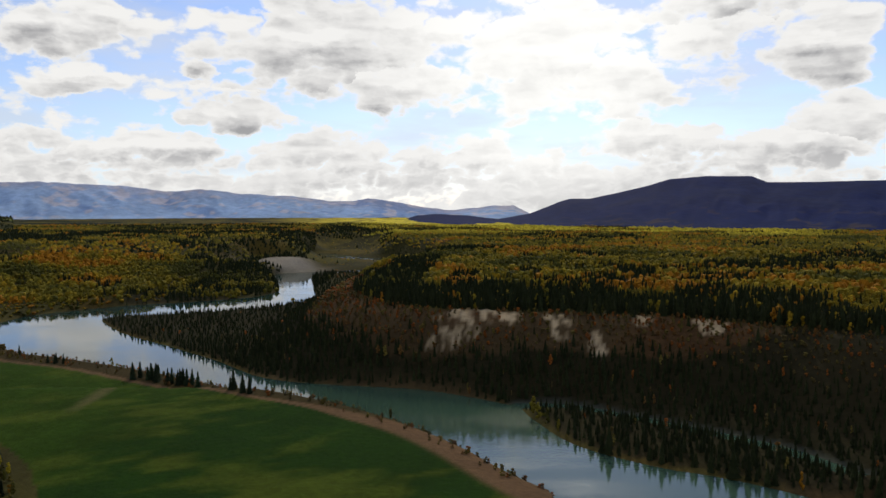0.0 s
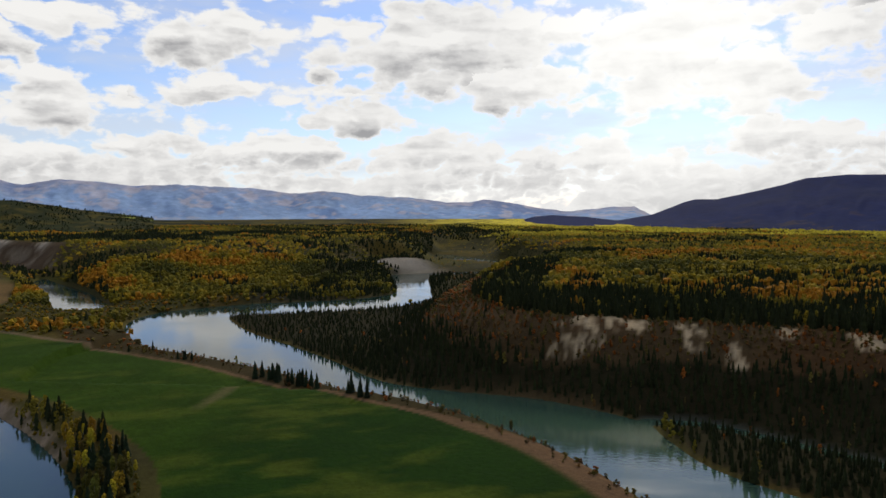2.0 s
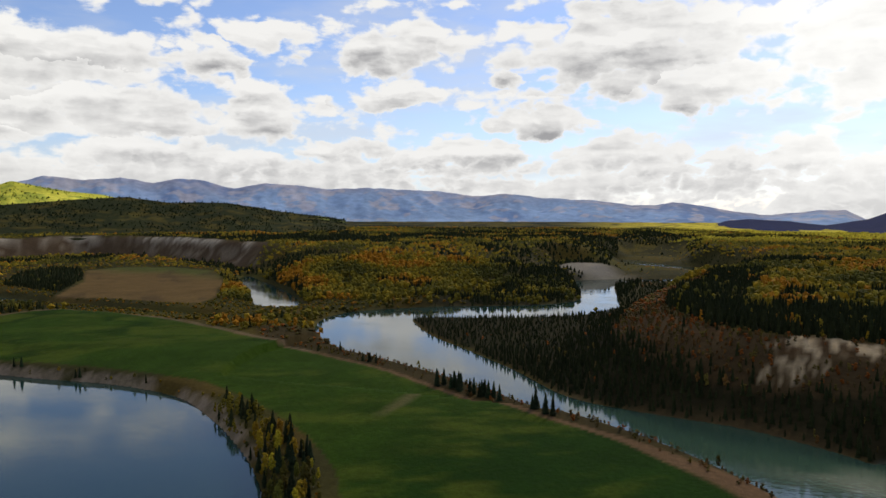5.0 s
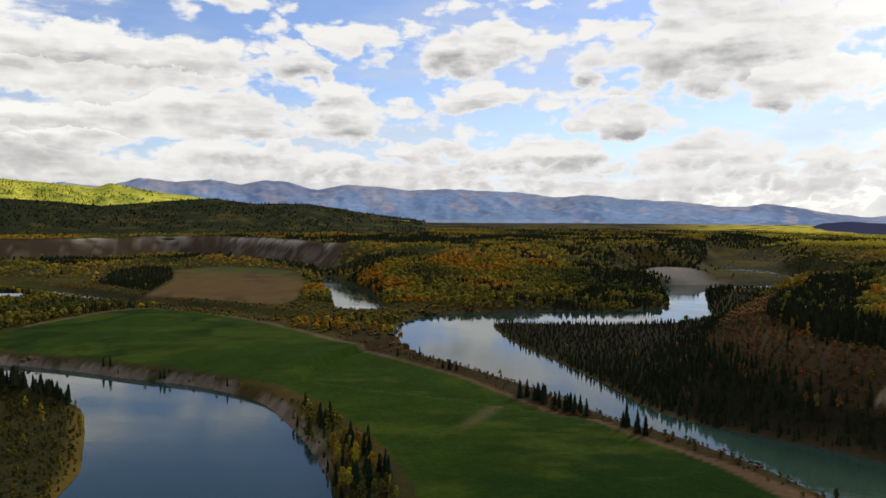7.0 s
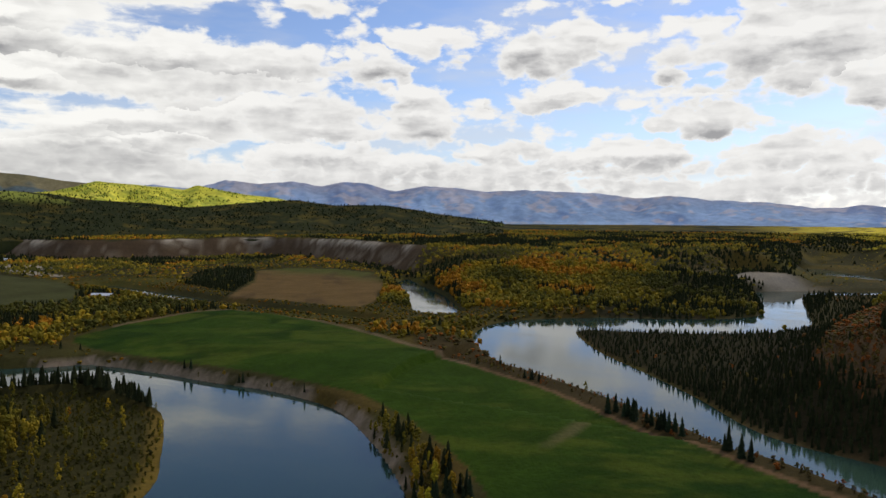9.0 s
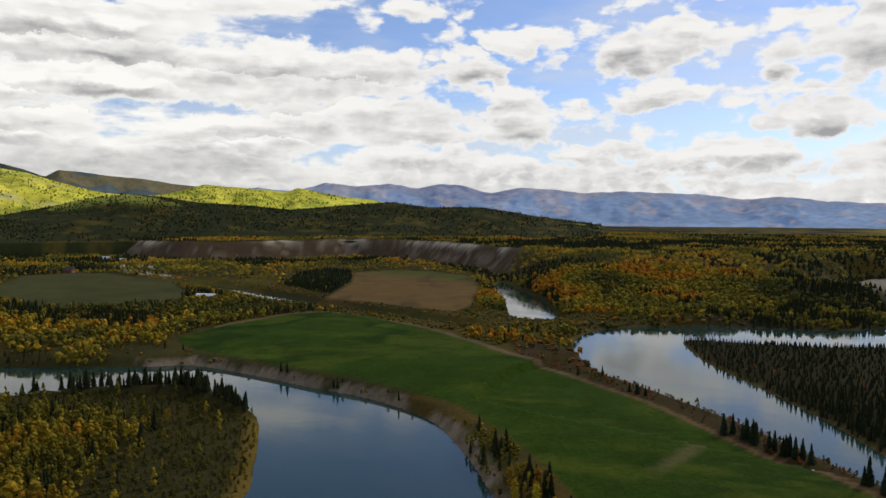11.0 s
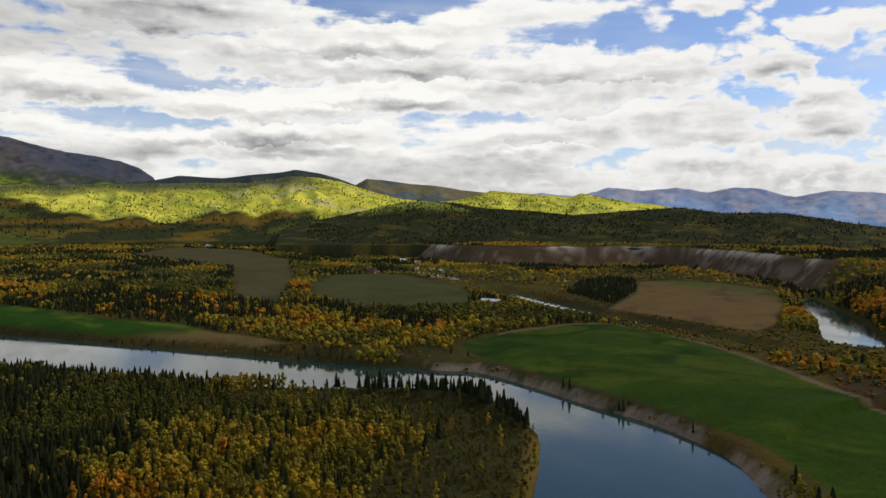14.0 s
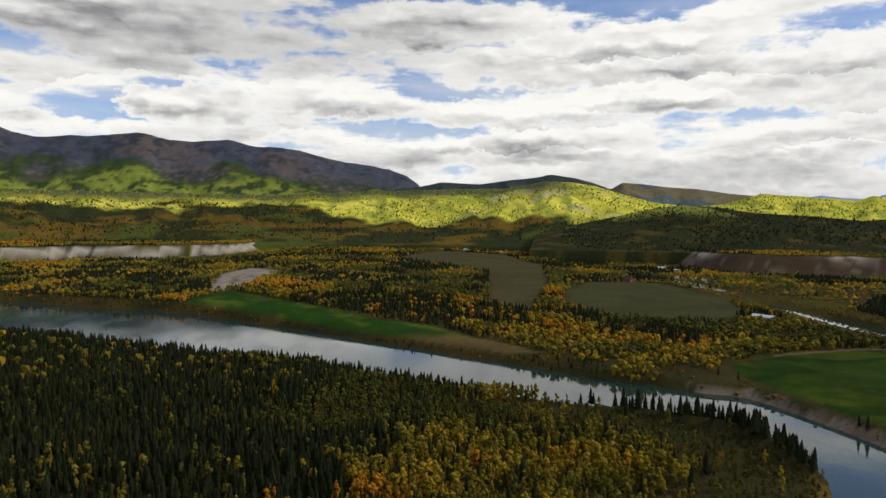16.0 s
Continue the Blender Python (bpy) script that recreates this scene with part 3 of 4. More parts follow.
# ------------------------------------------------------------------ hills and mountains
class Range:
    """A ridge seen from the valley: azimuth and elevation of its skyline, where its foot and crest lie."""

    def __init__(self, name, label, sky_line, foot, crest, base, mat, colour, rough=0.3, seed=1, spur=0.35):
        self.sky_az, self.sky_el = np.array(sky_line, float).T
        self.foot, self.crest, self.base, self.rough, self.seed, self.spur = foot, crest, base, rough, seed, spur
        a = np.radians(np.arange(self.sky_az[0], self.sky_az[-1] + 0.01, 0.16))
        s = np.r_[-0.03, np.linspace(0, 1, 46), 1.06, 1.14]
        ss, ag = np.meshgrid(s, a, indexing="ij")
        x, y, z = self.at(ag, ss)
        self.ob = mesh_object(name, np.c_[x.ravel(), y.ravel(), z.ravel()], sheet(len(s), len(a))[:, ::-1], mat, np.clip(colour(x.ravel(), y.ravel(), z.ravel(), ss.ravel(), np.degrees(ag.ravel())), 0.003, 0.75))
        tagged(self.ob, label, "mountain", kind="structure")

    def at(self, a, s):
        deg = np.degrees(a)
        e = np.interp(deg, self.sky_az, self.sky_el) + 0.10 * self.rough * (grain(deg, deg * 0, 1.1, self.seed) - 0.5) * 4
        crest_z = EYE + self.crest * np.tan(np.radians(e))
        r = self.foot + (self.crest - self.foot) * s
        x, y = -np.sin(a) * r, np.cos(a) * r
        t = np.clip(s, 0, 1)
        ridges = 1 - np.abs(2 * grain(deg * 26, t * 120, 60, self.seed + 3) - 1) * 1.4
        h = t ** 1.35 * (1 + self.spur * (1 - t) * (ridges - 0.5) * 2.5)
        z = self.base + (crest_z - self.base) * h
        z = np.where(s < 0, self.base - 60.0, z)
        z = np.where(s > 1, crest_z - (s - 1) * 5 * np.maximum(crest_z - self.base, 20) * 0.4, z)
        return x, y, z


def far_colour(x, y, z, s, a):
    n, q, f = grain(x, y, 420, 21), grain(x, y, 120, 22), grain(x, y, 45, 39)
    # blue haze put into the base colour, paler again near the foot
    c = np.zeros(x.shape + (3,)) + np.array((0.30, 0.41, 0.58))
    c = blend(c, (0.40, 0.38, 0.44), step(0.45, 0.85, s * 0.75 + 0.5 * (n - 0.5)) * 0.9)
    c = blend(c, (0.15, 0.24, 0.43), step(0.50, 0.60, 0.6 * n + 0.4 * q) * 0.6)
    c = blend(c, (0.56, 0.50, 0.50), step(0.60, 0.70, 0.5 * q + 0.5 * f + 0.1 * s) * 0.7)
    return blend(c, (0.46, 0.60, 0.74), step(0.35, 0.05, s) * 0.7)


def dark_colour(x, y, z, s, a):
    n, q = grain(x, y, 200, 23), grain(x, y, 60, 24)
    # cloud shade and blue haze painted in as near-black navy
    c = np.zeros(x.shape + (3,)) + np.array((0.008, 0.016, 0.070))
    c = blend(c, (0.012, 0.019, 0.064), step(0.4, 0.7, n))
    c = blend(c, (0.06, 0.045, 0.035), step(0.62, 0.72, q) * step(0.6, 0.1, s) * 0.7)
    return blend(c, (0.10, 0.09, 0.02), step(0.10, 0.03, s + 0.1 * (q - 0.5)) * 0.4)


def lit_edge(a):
    """How far up the slope the dark spruce woods reach; sunlight is painted above."""
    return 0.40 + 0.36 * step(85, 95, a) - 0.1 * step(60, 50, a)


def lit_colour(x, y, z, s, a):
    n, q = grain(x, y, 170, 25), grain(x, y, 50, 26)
    # sunlight painted in: cover colours far paler than the valley's own
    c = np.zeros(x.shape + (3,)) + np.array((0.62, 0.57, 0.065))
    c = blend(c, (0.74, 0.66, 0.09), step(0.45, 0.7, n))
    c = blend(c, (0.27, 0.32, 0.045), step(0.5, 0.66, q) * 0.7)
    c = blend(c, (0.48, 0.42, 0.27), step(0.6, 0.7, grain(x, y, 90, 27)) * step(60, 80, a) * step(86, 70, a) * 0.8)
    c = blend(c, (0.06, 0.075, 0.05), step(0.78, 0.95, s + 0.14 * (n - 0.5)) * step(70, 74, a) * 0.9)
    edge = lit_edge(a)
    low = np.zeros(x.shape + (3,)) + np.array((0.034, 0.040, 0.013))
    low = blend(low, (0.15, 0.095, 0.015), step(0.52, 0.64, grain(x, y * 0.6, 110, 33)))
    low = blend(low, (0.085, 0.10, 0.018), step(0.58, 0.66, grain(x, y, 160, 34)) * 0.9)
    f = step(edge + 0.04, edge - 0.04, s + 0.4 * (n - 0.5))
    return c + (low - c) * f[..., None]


def wood_colour(x, y, z, s, a):
    n, q = grain(x, y, 150, 28), grain(x, y, 40, 29)
    c = np.zeros(x.shape + (3,)) + np.array((0.030, 0.034, 0.012))
    c = blend(c, (0.10, 0.075, 0.016), step(0.5, 0.7, q) * 0.7)
    return blend(c, (0.26, 0.28, 0.05), step(0.62, 0.7, n) * step(0.75, 0.95, s) * 0.9)


def west_colour(x, y, z, s, a):
    n, q, f = grain(x, y, 260, 30), grain(x, y, 80, 31), grain(x, y, 30, 40)
    c = np.zeros(x.shape + (3,)) + np.array((0.075, 0.082, 0.105))
    c = blend(c, (0.125, 0.100, 0.085), step(0.42, 0.58, 0.7 * n + 0.3 * f) * 0.85)
    c = blend(c, (0.038, 0.048, 0.062), step(0.50, 0.60, 0.6 * q + 0.4 * f) * 0.8)
    # sun on the bare slopes painted as tan patches
    c = blend(c, (0.24, 0.20, 0.12), step(0.60, 0.66, f) * step(0.8, 0.5, s) * 0.6)
    c = blend(c, (0.045, 0.065, 0.022), step(0.72, 0.56, s + 0.6 * (n - 0.5) + 0.2 * (f - 0.5)))
    # grass of the lower slopes, its sunlit brightness painted in
    return blend(c, (0.26, 0.30, 0.045), step(0.62, 0.48, s + 0.5 * (n - 0.5) + 0.2 * (f - 0.5)) * step(0.42, 0.54, 0.4 * q + 0.6 * f) * 0.85)


def back_colour(x, y, z, s, a):
    n, q = grain(x, y, 160, 37), grain(x, y, 50, 38)
    c = np.zeros(x.shape + (3,)) + np.array((0.045, 0.062, 0.060))
    c = blend(c, (0.10, 0.11, 0.05), step(0.5, 0.7, q) * 0.6)
    brown = blend(np.zeros(x.shape + (3,)) + np.array((0.20, 0.17, 0.09)), (0.10, 0.13, 0.13), step(0.45, 0.6, n))
    return c + (brown - c) * step(70.0, 68.8, a)[..., None]


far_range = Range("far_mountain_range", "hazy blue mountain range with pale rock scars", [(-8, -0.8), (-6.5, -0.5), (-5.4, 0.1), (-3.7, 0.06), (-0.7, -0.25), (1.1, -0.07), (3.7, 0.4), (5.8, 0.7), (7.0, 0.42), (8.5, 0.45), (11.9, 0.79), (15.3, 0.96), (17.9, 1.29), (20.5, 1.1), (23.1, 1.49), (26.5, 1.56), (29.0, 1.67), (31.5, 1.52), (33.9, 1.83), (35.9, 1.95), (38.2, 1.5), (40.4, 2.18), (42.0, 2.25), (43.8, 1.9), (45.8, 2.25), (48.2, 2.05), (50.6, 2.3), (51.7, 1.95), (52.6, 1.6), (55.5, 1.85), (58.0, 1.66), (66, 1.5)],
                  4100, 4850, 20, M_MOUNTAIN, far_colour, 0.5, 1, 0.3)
dark_mountain = Range("dark_mountain", "dark navy flat-topped mountain with cloud shade painted in", [(-70, 1.5), (-50, 2.0), (-40, 1.6), (-30.7, 1.77), (-26.7, 1.72), (-23.5, 1.72), (-22.4, 2.18), (-19.4, 2.22), (-16.9, 2.04), (-15.5, 1.6), (-13.4, 1.11), (-11.2, 0.61), (-9.7, 0.61), (-8.9, 0.4), (-6.7, -0.5), (-4.2, -0.94), (-2.0, -0.68), (0.6, -0.55), (2.1, -0.68), (4.0, -1.3)],
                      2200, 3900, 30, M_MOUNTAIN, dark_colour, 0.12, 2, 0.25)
west_mountain = Range("west_mountain", "bare brown-grey mountain ridge with grassy lower slopes", [(83.0, 1.6), (83.6, 2.6), (84.5, 3.26), (85.8, 3.76), (87.9, 4.06), (90.0, 4.4), (92.0, 4.9), (93.7, 5.19), (95.7, 5.21), (97.5, 5.64), (100.0, 5.39), (101.5, 5.49), (102.5, 5.76), (103.7, 5.9), (106.6, 5.56), (110.0, 5.3), (111.9, 5.8), (120, 6.6), (135, 6.0)],
                      3500, 4700, 90, M_MOUNTAIN, west_colour, 0.55, 3, 0.14)
back_hills = Range("back_hill", "olive hills behind the bright hills", [(55, 1.3), (57.9, 1.66), (61.3, 2.05), (63.3, 2.36), (65.3, 2.49), (67.3, 2.74), (68.5, 2.84), (69.3, 2.35), (70.5, 2.79), (72.0, 3.2), (73.7, 3.44), (74.9, 3.2), (76.8, 2.99), (78.9, 2.7), (81.8, 2.83), (83.3, 2.5), (86, 2.2)],
                   3700, 4300, 90, M_HILL, back_colour, 0.2, 4)
lit_hills = Range("bright_hill", "wooded hills with rocky outcrops, sunlit yellow-green painted in", [(36, -0.4), (44, 0.3), (46.8, 1.0), (48.9, 1.2), (50.6, 1.51), (52.4, 1.87), (53.3, 1.55), (56.1, 1.8), (59.0, 2.02), (61.5, 1.3), (63.5, 1.13), (66.0, 1.42), (68.0, 1.95), (70.1, 2.57), (71.7, 2.86), (73.7, 2.95), (75.3, 2.65), (76.7, 2.42), (80.7, 2.35), (84.9, 2.19), (89.1, 2.02), (94.0, 1.74), (103, 1.8), (114, 1.9), (130, 2.0)],
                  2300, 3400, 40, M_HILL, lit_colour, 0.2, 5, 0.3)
wood_hills = Range("wooded_hill", "low dark spruce-covered hill", [(30, -0.7), (34.8, -0.1), (36.5, 0.2), (38.5, 0.5), (40.3, 0.56), (42.5, 0.48), (45.3, 0.88), (48.2, 0.7), (52.8, 0.28), (55.9, 0.6), (59.2, 0.77), (61.6, 1.16), (64.0, 1.3), (66, 1.0), (70, 0.1), (74, -0.7)],
                   2000, 2600, 44, M_HILL, wood_colour, 0.2, 6, 0.2)

# ------------------------------------------------------------------ trees
def cone_tiers(tiers, sides, seed, width=0.17, bare=0.06):
    """A narrow spruce one unit tall: stacked ragged skirts of boughs."""
    rng = np.random.default_rng(seed)
    vs, fs = [], []
    for k in range(tiers):
        z0 = bare + (0.97 - bare) * (k / tiers) ** 1.02
        z1 = min(1.0, z0 + 1.75 * (1 - bare) / tiers)
        rad = width * (1 - (z0 - bare) / (1.0 - bare)) ** 0.8 * (0.9 + 0.2 * rng.random()) + 0.012
        o = len(vs)
        turn = rng.random() * 6.28
        for i in range(sides):
            a = turn + 6.2832 * i / sides
            q = rad * (0.72 + 0.56 * rng.random())
            vs.append((math.cos(a) * q, math.sin(a) * q, z0 - 0.035 * rng.random() * (1 + rad * 4)))
        vs.append((0.012 * rng.normal(), 0.012 * rng.normal(), z1))
        fs += [(o + i, o + (i + 1) % sides, o + sides) for i in range(sides)]
    return np.array(vs), np.array(fs)


OCTA_V = np.array([(1, 0, 0), (0, 1, 0), (-1, 0, 0), (0, -1, 0), (0, 0, 1), (0, 0, -1)], float)
OCTA_F = np.array([(0, 1, 4), (1, 2, 4), (2, 3, 4), (3, 0, 4), (1, 0, 5), (2, 1, 5), (3, 2, 5), (0, 3, 5)])


def leaf_clumps(count, seed, size=0.15, width=0.2, low=0.3):
    """An uneven broadleaf crown one unit tall: small ragged clumps with gaps between them."""
    rng = np.random.default_rng(seed)
    vs, fs = [], []
    for k in range(count):
        h = low + (0.97 - low) * ((k + rng.random()) / count)
        r = width * math.sin(math.pi * min(0.97, max(0.10, (h - low + 0.08) / (1.12 - low)))) ** 0.7
        a, d = rng.random() * 6.28, r * math.sqrt(rng.random())
        turn = Euler(rng.random(3) * 6.28).to_matrix()
        v = OCTA_V * (0.7 + 0.6 * rng.random((6, 1))) * size * (0.7 + 0.6 * rng.random())
        v = v @ np.array(turn).T * np.array((1, 1, 1.15))
        fs.append(OCTA_F + 6 * k)
        vs.append(v + np.array((math.cos(a) * d, math.sin(a) * d, h - size * 0.4)))
    return np.concatenate(vs), np.concatenate(fs)


def dome(sides, seed):
    """A low ragged crown one unit tall, for woods seen from far off."""
    rng = np.random.default_rng(seed)
    a = 6.2832 * (np.arange(sides) + 0.6 * rng.random(sides)) / sides
    r = 0.55 * (0.7 + 0.6 * rng.random(sides))
    low = np.c_[np.cos(a) * r, np.sin(a) * r, 0.15 + 0.45 * rng.random(sides)]
    v = np.r_[low, [(0.15 * rng.normal(), 0.15 * rng.normal(), 1.0)]]
    return v, np.array([(i, (i + 1) % sides, sides) for i in range(sides)])


def forest(name, label, templates, x, y, z, height, girth, colours, seed):
    """Many trees as one mesh, each a turned and scaled form of a template."""
    rng = np.random.default_rng(seed)
    which = rng.integers(0, len(templates), len(x))
    all_v, all_f, all_c, base = [], [], [], 0
    for k, (tv, tf) in enumerate(templates):
        m = np.nonzero(which == k)[0]
        if not len(m):
            continue
        a = rng.random(len(m)) * 6.2832
        ca, sa = np.cos(a)[:, None], np.sin(a)[:, None]
        w = (height[m] * girth[m])[:, None]
        vx = (tv[:, 0] * ca - tv[:, 1] * sa) * w + x[m, None]
        vy = (tv[:, 0] * sa + tv[:, 1] * ca) * w + y[m, None]
        vz = tv[:, 2] * height[m, None] + z[m, None] - 0.3
        all_v.append(np.stack([vx, vy, vz], -1).reshape(-1, 3))
        all_f.append((tf[None] + (np.arange(len(m)) * len(tv))[:, None, None] + base).reshape(-1, 3))
        all_c.append(np.repeat(colours[m], len(tv), 0))
        base += len(m) * len(tv)
    ob = mesh_object(name, np.concatenate(all_v), np.concatenate(all_f), M_LEAF, np.concatenate(all_c), "leaf", False)
    return tagged(ob, label, "trees", kind="stuff")


SPRUCE_RGB = np.array((0.023, 0.027, 0.009))
LEAVES = np.array(((0.33, 0.205, 0.014), (0.160, 0.125, 0.014), (0.36, 0.155, 0.012), (0.080, 0.074, 0.013), (0.25, 0.175, 0.015)))
RUSSET = np.array(((0.15, 0.074, 0.020), (0.27, 0.082, 0.014), (0.092, 0.066, 0.020), (0.13, 0.098, 0.020)))


class Stand:
    """Places, kinds, sizes and colours of the trees of a belt of the plan."""

    def __init__(self, spacing, r0, r1, seed, scale=1.0):
        rng = np.random.default_rng(seed)
        lim = r1 + spacing
        g = np.arange(-lim, lim, spacing)
        x, y = np.meshgrid(g, g)
        x, y = x.ravel(), y.ravel()
        x, y = x + (rng.random(x.size) - 0.5) * spacing * 0.95, y + (rng.random(y.size) - 0.5) * spacing * 0.95
        r, a = np.hypot(x, y), np.degrees(np.arctan2(-x, y))
        keep = (r >= r0) & (r < r1) & (a > -44) & (a < 124)
        x, y, a = x[keep], y[keep], a[keep]
        p = Plan(x, y)
        n = len(x)
        u, u2, u3 = rng.random(n), rng.random(n), rng.random(n)
        patch, fine, hue = grain(x, y, 130, 41), grain(x, y, 45, 42), grain(x, y, 95, 43)
        dens = np.full(n, 0.75)
        zone = 0.5 * grain(x, y, 330, 46) + 0.5 * patch
        fir = step(0.49, 0.54, zone * 0.7 + fine * 0.3)
        shrub = np.zeros(n)
        # eastern bluff and plateau
        east_bank = (p.pe < 310) & (x > -360) & (p.east > 0) & (y > 400) & ((y < 850) | (x > -170)) & (away(L_FIELD, x, y) > 40) & ((x + 0.93 * (y - 400) > -62) | (y > 700))
        spit = east_bank & (p.pe > 45)
        fir = np.where(spit, 0.985, fir)
        dens = np.where(spit, 1.0, dens)
        bluff = (p.pe > 2) & (p.pe < 50) & (y < 900) & (x > -130)
        shrub = np.where(bluff, step(50, 32, p.pe + 16 * (fine - 0.5)) * np.where(x > 170, 0.9, 0.97), shrub)
        dens = np.where(bluff, 1.0, dens)
        fir = np.where(bluff, 0.97, fir)
        rim = (p.pe > -58 - 30 * hue) & (p.pe <= 2) & (y < 1000)
        fir = np.where(rim, 0.92, fir)
        dens = np.where(rim, 0.98, dens)
        inner = (p.pe <= -58) & (y < 3000)
        fir = np.where(inner, step(0.53, 0.59, zone * 0.6 + fine * 0.4) * 0.85 + 0.06, fir)
        islet = (x > 40) & (y < 412) & (p.se < 150) & (p.east > 3)
        fir = np.where(islet, 0.96, fir)
        dens = np.where(islet, 1.0, dens)
        # western plateau: burnt-orange slopes with dark belts
        slope_w = (p.pw > 0) & (p.pw < 420) & (y > 700) & (x > -860) & (x < -230) & (p.east > 0) & ~east_bank
        fir = np.where(slope_w, 0.85 * step(0.52, 0.57, 0.5 * fine + 0.5 * zone) + 0.9 * step(-420, -300, x) * step(1000, 1150, y), fir)
        dens = np.where(slope_w, 0.85, dens)
        scarp = (p.pw > 0) & (p.pw < 80) & (x <= -850)
        dens = np.where(scarp, 0.05 + 0.3 * step(55, 80, p.pw), dens)
        toe = (p.pw > 60) & (p.pw < 120) & (x < -640) & (x > -1050)
        fir, dens = np.where(toe, 0.9, fir), np.where(toe, 0.9, dens)
        # flats round the pond and the old channel
        flat = (y > 560) & (p.pw > 90) & (x < -330) & (x > -1250) & ~slope_w & ~east_bank
        dens = np.where(flat, 0.55, dens)
        shrub = np.where(flat, 0.72 + 0.28 * step(90, 50, p.pond), shrub)
        fir = np.where(flat, 0.15, fir)
        wet = flat & (y > 570) & (y < 735) & (x < -480)
        shrub, dens = np.where(wet, 0.97, shrub), np.where(wet, 0.5, dens)
        fir, dens, shrub = np.where(p.wood < 0, 0.98, fir), np.where(p.wood < 0, 1.0, dens), np.where(p.wood < 0, 0.0, shrub)
        # farmland in the west
        farm = (x < -640) & (y < 620) & ~p.island & (p.west > 0)
        fir = np.where(farm, 0.9 * step(0.49, 0.54, 0.5 * fine + 0.5 * patch), fir)
        dens = np.where(farm, 0.8, dens)
        shrub = np.where(farm & (x > -1000), 0.35, shrub)
        fringe = farm & (p.west < 22)
        fir, dens, shrub = np.where(fringe, 0.85, fir), np.where(fringe, 0.8, dens), np.where(fringe, 0.2, shrub)
        # wooded point in the western bend
        fir = np.where(p.island, 0.12 + 0.76 * step(88, 97, np.degrees(np.arctan2(-x - 90, y - 100)) + 30 * (fine - 0.5)) + 0.5 * step(34, 14, p.west) * (x < -590), fir)
        dens = np.where(p.island, 1.0, dens)
        tip = p.island & (p.west < 80) & (x > -580)
        dens = np.where(tip, 0.95, dens)
        shrub = np.where(p.island, step(85, 45, p.west) * step(-590, -550, x) * 0.97, shrub)
        # banks of the crop field
        bank_e = (p.field < 80) & (p.east < 90) & (y < 600) & (p.pe > 60) & (p.se > 20) & (x < 60) & (x > -420) & ~east_bank & ~p.island
        dens = np.where(bank_e, 0.34 + 0.25 * step(10, 4, p.east), dens)
        shrub = np.where(bank_e, 0.995, shrub)
        bank_w = (p.field < 60) & (p.west < 50) & ~p.island & (x > -640)
        wild = step(-300, -270, x)
        dens = np.where(bank_w, 0.16 + 0.75 * wild, dens)
        shrub = np.where(bank_w, 0.75 - 0.35 * wild, shrub)
        fir = np.where(bank_w, 0.45, fir)
        glen = (np.abs(x + 0.128 * y) < 80) & (y > 1300) & (y < 2000)
        dens, shrub = np.where(glen, 0.25, dens), np.where(glen, 0.9, shrub)
        clear = ((p.pf > -2) & (p.pf < 48)) | ((p.pw > 3) & (p.pw < 50) & (x < -880))
        open_shore = flat & ((p.pond < 55) | (p.sw < 60))
        dens, shrub = np.where(open_shore, 0.6, dens), np.where(open_shore, 1.0, shrub)
        gap = clear | (p.field < 7) | (p.brown < 5) | (p.house < 4) | (p.long < 4) | (p.rfield < 5) | (p.z < 0.35) | (p.pond < 3) | (p.sw < 17 + 8 * (x < -800)) | (p.se < 8)
        for sx, sy, sa, sb in ((3, 476, 7, 13), (15, 486, 8, 13), (30, 490, 7, 12), (45, 490, 6, 11), (76, 475, 8, 13), (98, 456, 5, 14), (-262, 1290, 70, 32)):
            gap |= np.hypot((x - sx) / sa, (y - sy) / sb) < 1
        gap |= away(np.array(SLIP, float), x, y) < -4
        ok = (u < dens) & ~gap
        self.p, self.rng = p, rng
        self.x, self.y, self.z = x[ok], y[ok], p.z[ok]
        m = len(self.x)
        low = u3[ok] < shrub[ok]
        self.fir = (u2[ok] < fir[ok]) & ~low
        self.low = low
        size = 0.55 + 0.85 * rng.random(m) * (0.6 + 0.8 * fine[ok])
        self.h = np.where(self.fir, 9.2, np.where(low, 2.4, 8.0)) * size * scale
        self.h = np.where((spit | bluff | islet)[ok], self.h * np.where(islet[ok] | (spit[ok] & (y[ok] > 560)), 0.55, 0.68), np.where(fringe[ok], self.h * 0.5, self.h))
        self.h = np.where(bluff[ok] & low, self.h * 1.6, self.h)
        self.h = np.where(flat[ok] & low & ~open_shore[ok], self.h * 1.5, self.h)
        pick = np.clip((0.6 * hue[ok] + 0.4 * fine[ok] - 0.5) * 3.4 + 0.52 + (p.island * (0.0 - 0.4 * step(86, 94, np.degrees(np.arctan2(-x - 90, y - 100)))))[ok] + rng.normal(0, 0.10, m), 0, 0.999)
        order = np.array((3, 3, 1, 1, 1, 4, 4, 0, 2))
        col = LEAVES[order[(pick * 9).astype(int)]]
        col = np.where((spit | bluff | islet)[ok][:, None], RUSSET[rng.integers(0, 4, m)] * 1.1, col)
        rus = np.where((bluff | tip | bank_e)[ok][:, None], RUSSET[rng.integers(0, 4, m)], LEAVES[np.array((0, 1, 1, 4, 2, 3))[rng.integers(0, 6, m)]] * 0.75)
        rus = np.where(tip[ok][:, None], LEAVES[np.array((3, 3, 1))[rng.integers(0, 3, m)]] * 0.75, rus)
        self.colour = np.where(self.fir[:, None], SPRUCE_RGB, np.where(low[:, None], rus * 0.85, col)) * (0.72 + 0.5 * rng.random((m, 1)))

